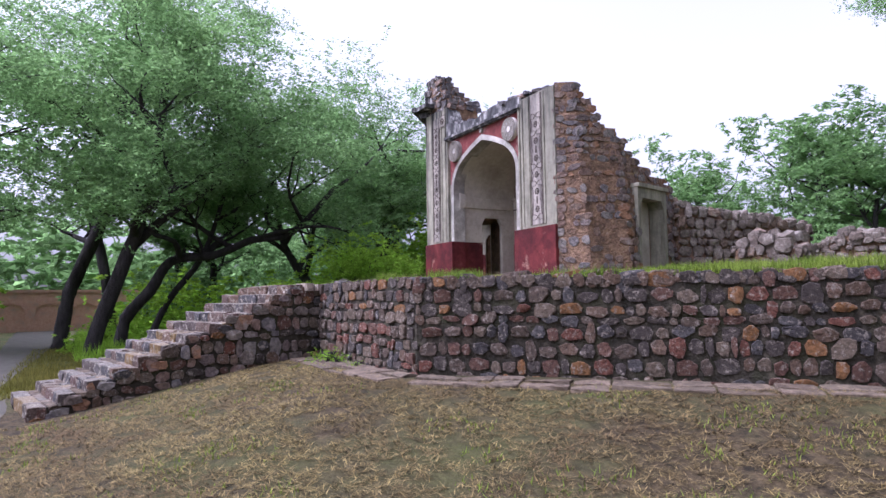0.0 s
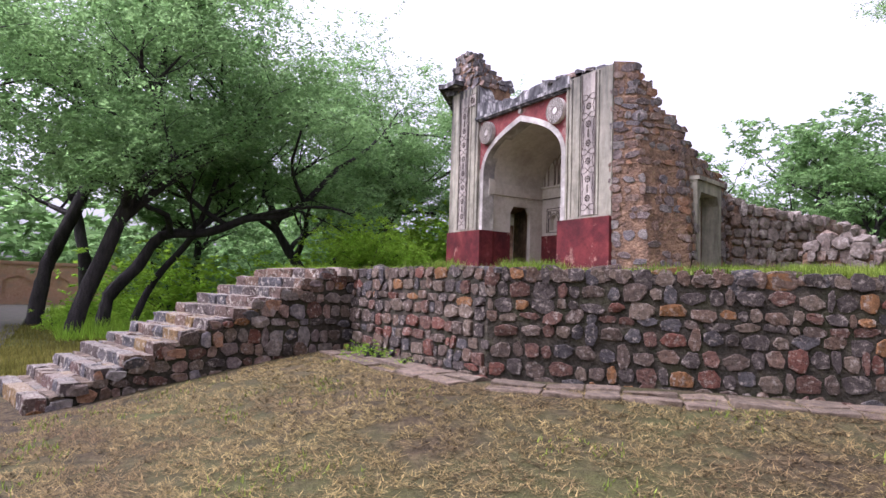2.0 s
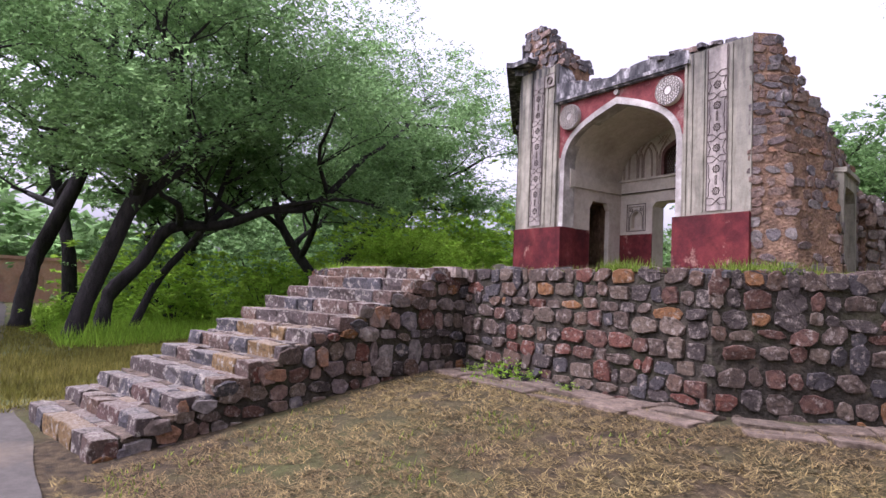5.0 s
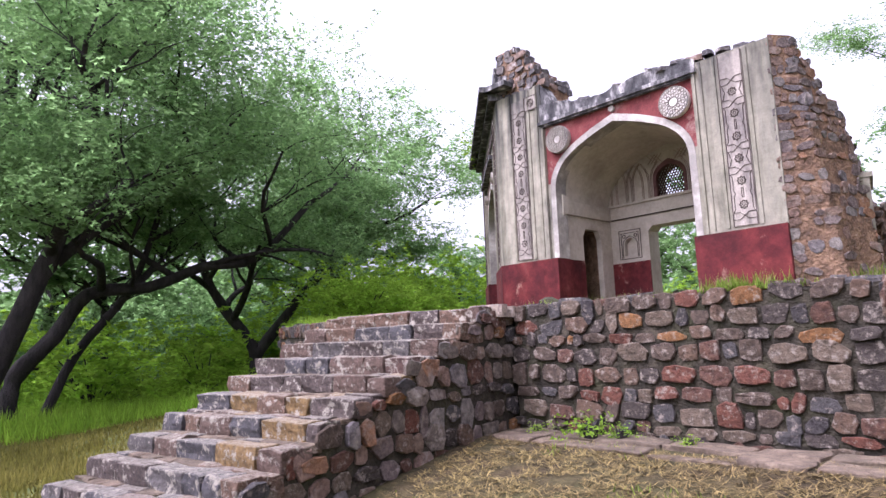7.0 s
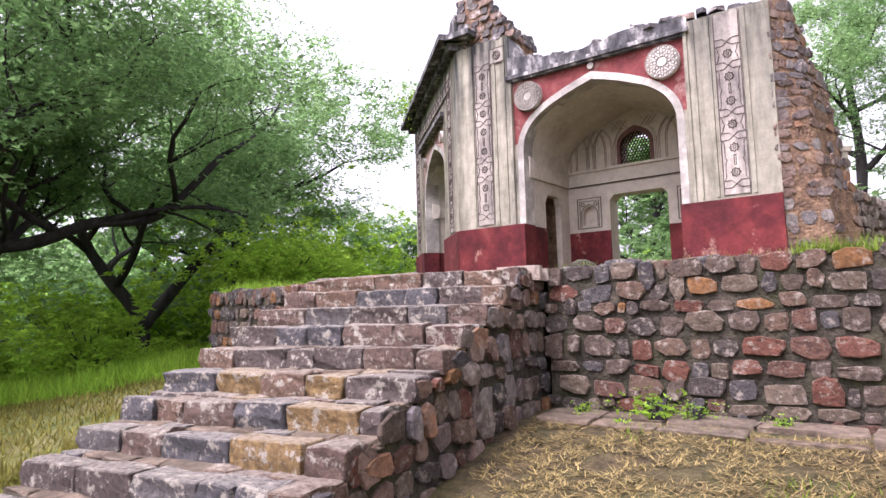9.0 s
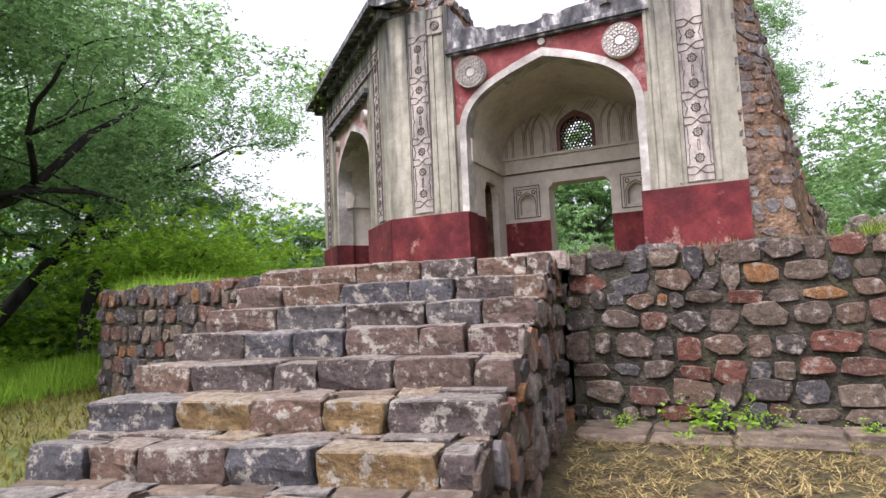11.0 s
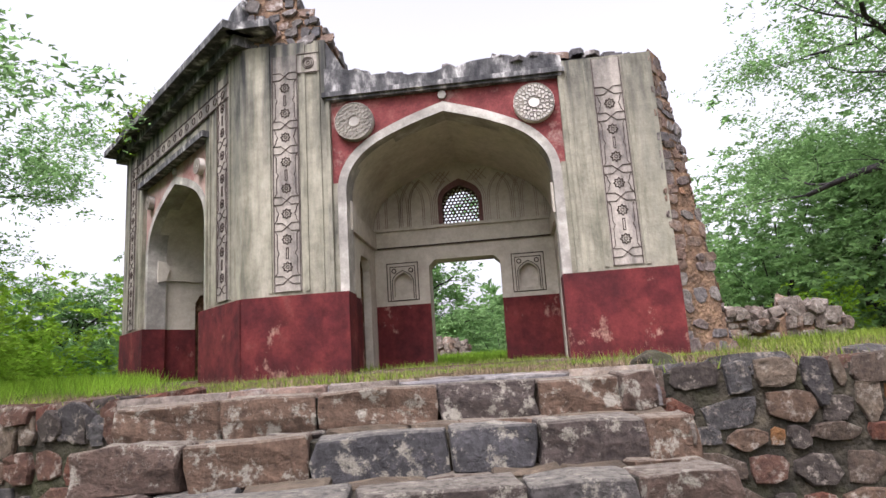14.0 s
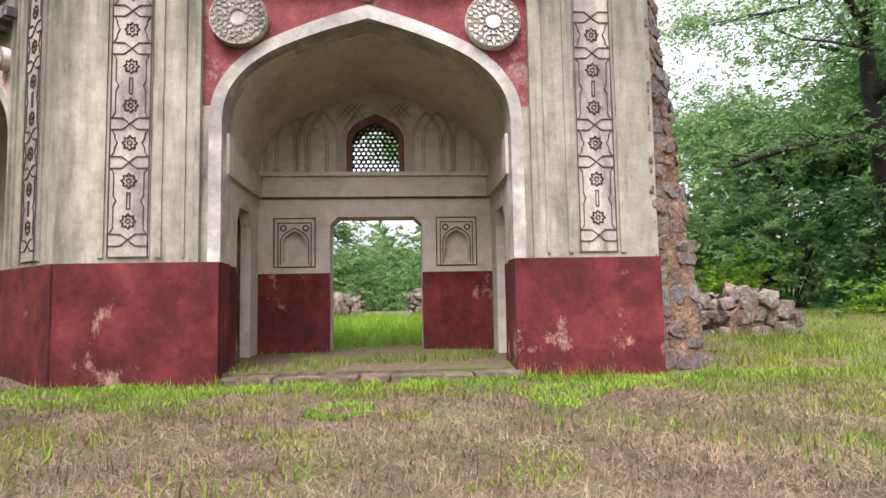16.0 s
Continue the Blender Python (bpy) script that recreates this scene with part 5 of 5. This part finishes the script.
GB = "bright green leafy bush in the undergrowth"
b1 = bush(1, (-17.6, 10.6, 0.1), 4.9, 7.6, "bright lime-green young tree beyond the terrace", leaves=40000, leaf=0.22)
b4 = bush(4, (12.0, 12.5, 2.2), 5.0, 6.0, "tall dense green thicket behind the ruin", mat="leaf", leaves=15000, leaf=0.19)
copy_thing(b1, pose(-22.5, 9.5, 0.1, 0, 0, 70))
for x, y, rz, sc in ((9.4, 14.2, 330, 0.95), (15.5, 9.0, 40, 1.0), (18.5, 13, 100, 1.3), (9.2, 18, 200, 1.1), (-13.5, 14.5, 30, 0.85), (-17.5, 16, 160, 1.0), (-24, 13, 260, 1.0), (-6.5, 22, 10, 1.0), (4.5, 24, 120, 1.1), (0, 31, 50, 1.3), (22, 8, 300, 1.2), (-26, -3, 20, 0.9), (-29, 3, 110, 1.1), (-23, 6, 80, 0.8)):
    copy_thing(b4, pose(x, y, terrace_z(x, y) if inside(x, y) else 0, 0, 0, rz)).scale = (sc, sc, sc)
b2 = bush(2, (-12.5, -2.5, 0.2), 1.5, 2.6, GB)
b3 = bush(3, (-16.0, -4.6, 0), 2.2, 3.2, GB, leaves=4500, leaf=0.21)
b5 = bush(6, (-8.9, 0.6, terrace_z(-8.9, 0.6)), 1.35, 2.7, "bright yellow-green bush at the terrace edge", leaves=16000, leaf=0.11)
rngs = random.Random(91)
for i in range(46):
    ang = rngs.uniform(118, 186)
    dist = rngs.uniform(15, 34)
    x, y = math.cos(radians(ang)) * dist, -8 + math.sin(radians(ang)) * dist
    if inside(x, y) or off_terrace(x, y) < 2.2 or (-13.6 < y < -8.2):
        continue
    sc = rngs.uniform(0.6, 1.3) if dist > 25 else rngs.uniform(0.25, 0.5)
    copy_thing(rngs.choice((b2, b3)), pose(x, y, lawn_z(x, y) if abs(x) < 22 else 0, 0, 0, rngs.uniform(0, 360))).scale = (sc, sc, sc)
for x, y, sc in ((-13.5, -8.6, 0.35), (-14.5, -12.9, 0.6), (-16, -13.4, 0.8), (11, 7.5, 0.4), (9.5, 11, 0.5), (-10, 13, 0.6), (5, 19, 0.7), (-7, 17, 0.8), (20, 10, 1.5), (22, 2, 1.4)):
    copy_thing(rngs.choice((b2, b3)), pose(x, y, terrace_z(x, y) if inside(x, y) else 0, 0, 0, rngs.uniform(0, 360))).scale = (sc, sc, sc)

# far belt of woodland all round
rs = np.random.RandomState(5)
n = 1300
ang = rs.uniform(0, 2 * np.pi, n)
rad = rs.uniform(42, 75, n)
cen = np.stack((rad * np.cos(ang), rad * np.sin(ang), rs.uniform(0.5, 1, n) ** 0.7 * (4.5 + 3.5 * np.sin(ang * 7) ** 2)), axis=1)
low = cen.copy()
low[:, 2] = rs.uniform(0.5, 3.5, n)
allc = np.concatenate((cen, low))
keep = ~((allc[:, 0] < -30) & (allc[:, 1] > -20) & (allc[:, 1] < -6) & (np.hypot(allc[:, 0], allc[:, 1]) < 50))
allc = allc[keep]
tagged(quads("far_woods", leaf_points(rs, allc, rs.uniform(1.3, 2.4, len(allc)), 200000, 1.0, flat=0.6, spray=1.0), M["leaf"]), "distant hazy green belt of woodland", "woods", kind="stuff")


# ---- grass ----
def blades(name, points, h, flatness, mat, label, seed, width=0.012):
    rs = np.random.RandomState(seed)
    p = np.array(points)
    n = len(p)
    a = rs.uniform(0, 2 * np.pi, n)
    ln = rs.uniform(*h, n)
    tilt = rs.uniform(*flatness, n)
    d = np.stack((np.cos(a) * np.cos(tilt), np.sin(a) * np.cos(tilt), np.sin(tilt)), axis=1) * ln[:, None]
    s = np.stack((-np.sin(a), np.cos(a), np.zeros(n)), axis=1) * width * rs.uniform(0.6, 1.4, (n, 1))
    bend = np.stack((np.cos(a), np.sin(a), np.zeros(n)), axis=1) * ln[:, None] * 0.2
    v = np.stack((p - s, p + s, p + d + bend * 0.3), axis=1).reshape(-1, 3)
    return tagged(quads(name, v, mat, corners=3), label, "grass", kind="stuff")


def paved(x, y):
    u, v = stair_local(x, y)
    return -WIDE - 0.1 < u < 0.1 and -4.2 < v < 1.28


def scatter(n, box, ok, seed, zf, lift=0.0):
    rs = np.random.RandomState(seed)
    out = []
    while len(out) < n:
        x, y = rs.uniform(box[0], box[1]), rs.uniform(box[2], box[3])
        if ok(x, y) and not paved(x, y):
            out.append((x, y, zf(x, y) + lift))
    return out


def on_lawn(x, y):
    return not inside(x, y) and off_terrace(x, y) > 0.5 and (y > -9.4 or y < -12.2)


def patchy(x, y, s=0.5, t=0.0, k=0):
    return noise.noise(Vector((x * s, y * s, k))) > t


blades("dry_grass", scatter(190000, (1.2, 16, -9.6, 1), lambda x, y: on_lawn(x, y) and stair_local(x, y)[0] > 0.03 and patchy(x, y, 3.1, -0.3, 8) and patchy(x, y, 11.0, -0.22, 12) and patchy(x + y, y - x, 7.0, -0.34 + 0.05 * max(0, x - 5), 9), 1, lawn_z), (0.04, 0.12), (0.02, 0.45), M["straw"], "flattened mown straw on the lawn", 1, 0.004)
blades("lawn_grass", scatter(2600, (1.45, 13, -9.6, -2), lambda x, y: on_lawn(x, y) and patchy(x, y, 0.6, 0.05) and patchy(x, y, 2.3, 0.05, 3), 2, lawn_z), (0.03, 0.09), (0.5, 1.4), M["grass"], "short green grass in the dry lawn", 2, 0.006)
blades("verge_grass", scatter(30000, (-16, -0.9, -10.0, -3), lambda x, y: not inside(x, y) and stair_local(x, y)[0] < -WIDE - 0.1, 3, lawn_z), (0.04, 0.17), (0.4, 1.4), M["olive"], "tall yellow-green grass beside the stairs", 3, 0.011)
blades("tall_grass", scatter(45000, (-26, -6, -8.6, 9), lambda x, y: not inside(x, y) and off_terrace(x, y) > 0.3 and (x < -9 or y > -5.5), 13, lawn_z), (0.15, 0.6), (0.7, 1.5), M["leaf_bright"], "tall lush green grass under the trees", 13, 0.02)
blades("yellow_weeds", scatter(6000, (-7, -1.3, -9.7, -7.2), lambda x, y: patchy(x, y, 0.9, -0.1, 9), 14, lawn_z), (0.06, 0.24), (0.6, 1.45), M["olive"], "yellow-green weeds between path and stairs", 14, 0.012)
blades("front_grass", scatter(24000, (-5.5, 6.5, -3.4, -0.05), lambda x, y: inside(x, y) and patchy(x, y, 1.6, 0.55 * min(1, -y / 2.2) - 0.22 - 0.25 * (x > 2.6 or x < -1.4), 21), 17, terrace_z), (0.02, 0.08), (0.2, 1.3), M["grass"], "low green grass along the foot of the ruin", 17, 0.006)
blades("dead_stubble", scatter(120000, (-3.5, 4.5, -4.7, -0.5), lambda x, y: inside(x, y), 15, terrace_z), (0.03, 0.11), (0.0, 0.4), M["stubble"], "matted dead stubble before the arch", 15, 0.0024)
blades("dry_stalks", scatter(5000, (-3.5, 5, -4.6, -0.7), lambda x, y: inside(x, y) and patchy(x, y, 1.3, -0.05, 51), 51, terrace_z), (0.05, 0.15), (1.0, 1.5), M["stubble"], "thin brown dead stalks standing in the stubble", 51, 0.002)
blades("clover", scatter(32000, (-6, 6.5, -4.0, -0.05), lambda x, y: inside(x, y) and patchy(x, y, 0.9, 0.72 * min(1, max(0, -y - 0.4) / 1.6) - 0.2 - 0.3 * (x < -2.2), 61) and patchy(x, y, 3.2, -0.1, 62), 61, terrace_z), (0.02, 0.065), (0.15, 1.2), M["clover"], "bright green clover and low weeds before the ruin", 61, 0.011)
blades("back_grass", scatter(26000, (-3, 3.2, 2.6, 10), lambda x, y: patchy(x, y, 1.1, -0.35, 71), 71, terrace_z), (0.05, 0.22), (0.6, 1.45), M["clover"], "bright yellow-green grass behind the pavilion", 71, 0.007)
blades("terrace_straw", scatter(60000, (-4, 8, -4.9, 3), lambda x, y: inside(x, y) and not (abs(x) < 3.2 and y > -0.1), 4, terrace_z), (0.025, 0.075), (0.1, 1.0), M["stubble"], "dry brown stubble on the terrace", 4, 0.0026)
blades("terrace_grass", scatter(60000, (-9, 12, -4.9, 10), lambda x, y: inside(x, y) and not (-5 < x < 3.3 and -0.06 < y < 2.4) and (patchy(x, y, 0.8, 0.16, 4) or (y > -1.5 + 0.5 * (x > -1.4) and y < 0 and patchy(x, y, 1.5, -0.25, 5)) or off_terrace(x, y) < 0.35 or y > 1 or (x > 2.9 and y > -2.2 and patchy(x, y, 1.4, -0.25, 2))), 5, terrace_z), (0.03, 0.12), (0.5, 1.45), M["grass"], "patches of green grass on the terrace", 5, 0.006)
blades("edge_weeds", scatter(9000, (3.5, 13, -4.4, 4), lambda x, y: inside(x, y) and off_terrace(x, y) < 0.6 and patchy(x, y, 1.1, -0.1, 7), 6, terrace_z), (0.05, 0.2), (0.6, 1.5), M["grass"], "yellow-green weeds along the wall top", 6, 0.007)
blades("recess_grass", scatter(2500, (-1.4, 1.4, 0.15, 2.4), lambda x, y: patchy(x, y, 1.3, -0.05, 6), 7, lambda x, y: 2.19), (0.03, 0.13), (0.5, 1.45), M["grass"], "grass growing on the earthen recess floor", 7, 0.006)

blades("foot_weeds", scatter(5000, (-6, 8, -0.75, 3.0), lambda x, y: (x > 3.5 or y < -0.07 and not -1.3 < x < 1.3) and not (x < -2.8 and y > -x - 3.6) and patchy(x, y, 1.7, 0.02 + (0.25 if x < 3 else 0.0), 31), 19, terrace_z), (0.06, 0.2), (0.6, 1.45), M["grass"], "yellow-green weeds at the foot of the ruin", 19, 0.007)

blades("lush_grass", scatter(14000, (-11, -3.6, -4.2, 4), lambda x, y: inside(x, y) and y < -0.92 * (x + 2.87) - 0.35 - 0.5 * (x > -5) and patchy(x, y, 0.9, -0.15, 41), 23, terrace_z), (0.08, 0.32), (0.6, 1.45), M["leaf_bright"], "lush bright green grass beside the ruin", 23, 0.008)

# far boundary wall with arched panels
bm = bmesh.new()
wm = Matrix.Translation((-34, -20, 0)) @ pose(0, 0, 0, 0, 0, 100)
put_plate(bm, rect(0, 16, -0.2, 2.5), [[(x + c, z) for x, z in arch(0.75, 1.3, 1.8, 0.5, 5)] for c in np.arange(1.4, 15, 2.1)], -0.06, 0.0, wm)
put_plate(bm, rect(0, 16, -0.2, 2.5), [], 0.02, 0.4, wm)
put_plate(bm, rect(-0.1, 16.1, 2.5, 2.68), [], -0.14, 0.46, wm)
tagged(part("boundary_wall", bm, M["brick"]), "distant pinkish brick boundary wall with shallow arched panels", "wall", kind="structure")

# weeds at the foot of the front wall, and a loose boulder at the head of the stairs
w1 = bush(30, (2.45, -4.72, lawn_z(2.45, -4.72)), 0.2, 0.3, "small broad-leaved green weed at the wall foot", mat="clover", leaves=260, leaf=0.055, name="weed")
for x, y, sc in ((2.75, -4.7, 0.6), (1.75, -4.72, 0.45), (3.4, -4.62, 0.4)):
    copy_thing(w1, pose(x, y, lawn_z(x, y), 0, 0, x * 100)).scale = (sc, sc, sc)
for u, sc in ((-1.7, 2.0), (-0.6, 1.3), (-2.4, 1.6)):
    v = CHAMFER @ Vector((u, -0.15, 7.18))
    copy_thing(w1, pose(v.x, v.y, v.z, 0, 0, u * 90)).scale = (sc, sc, sc)
bm = bmesh.new()
bmesh.ops.create_icosphere(bm, subdivisions=3, radius=0.5)
for v in bm.verts:
    v.co = v.co * (1 + 0.35 * noise.noise(v.co * 2.2))
    v.co = Vector((v.co.x * 0.3, v.co.y * 0.22, v.co.z * 0.17)) + Vector((0, 0, 0.012 * noise.noise(v.co * 9)))
boulder = tagged(part("boulder", bm, M["mortar"]), "dark mossy boulder half sunk at the terrace edge", "stone")
boulder.matrix_basis = pose(1.58, -4.12, 2.06, 4, 3, 20)

# bottle left at the path's edge
bm = bmesh.new()
rings = []
for zz, rr in ((0, 0.03), (0.004, 0.034), (0.15, 0.034), (0.19, 0.014), (0.215, 0.013)):
    rings.append([bm.verts.new((rr * math.cos(k * math.pi / 6), rr * math.sin(k * math.pi / 6), zz)) for k in range(12)])
for ra, rb in zip(rings, rings[1:]):
    for k in range(12):
        bm.faces.new((ra[k], ra[(k + 1) % 12], rb[(k + 1) % 12], rb[k]))
bm.faces.new(rings[0][::-1])
bm.faces.new(rings[-1])
bottle = tagged(part("bottle", bm, M["plastic"], smooth=True), "pale empty plastic bottle standing beside the path", "bottle")
bottle.location = (-10.6, -10.95, 0.0)
bottle.scale = (1.3, 1.3, 1.3)

for ob in scene.objects:
    if ob.parent is None and ob.name.startswith("acacia_tree"):
        tagged(ob, group="acacias round the ruin")
    elif ob.parent is None and ob.name.startswith("bush"):
        tagged(ob, group="bushes of the undergrowth")
    elif ob.parent is None and ob.name.startswith("ruined_wall"):
        tagged(ob, group="low ruined walls")
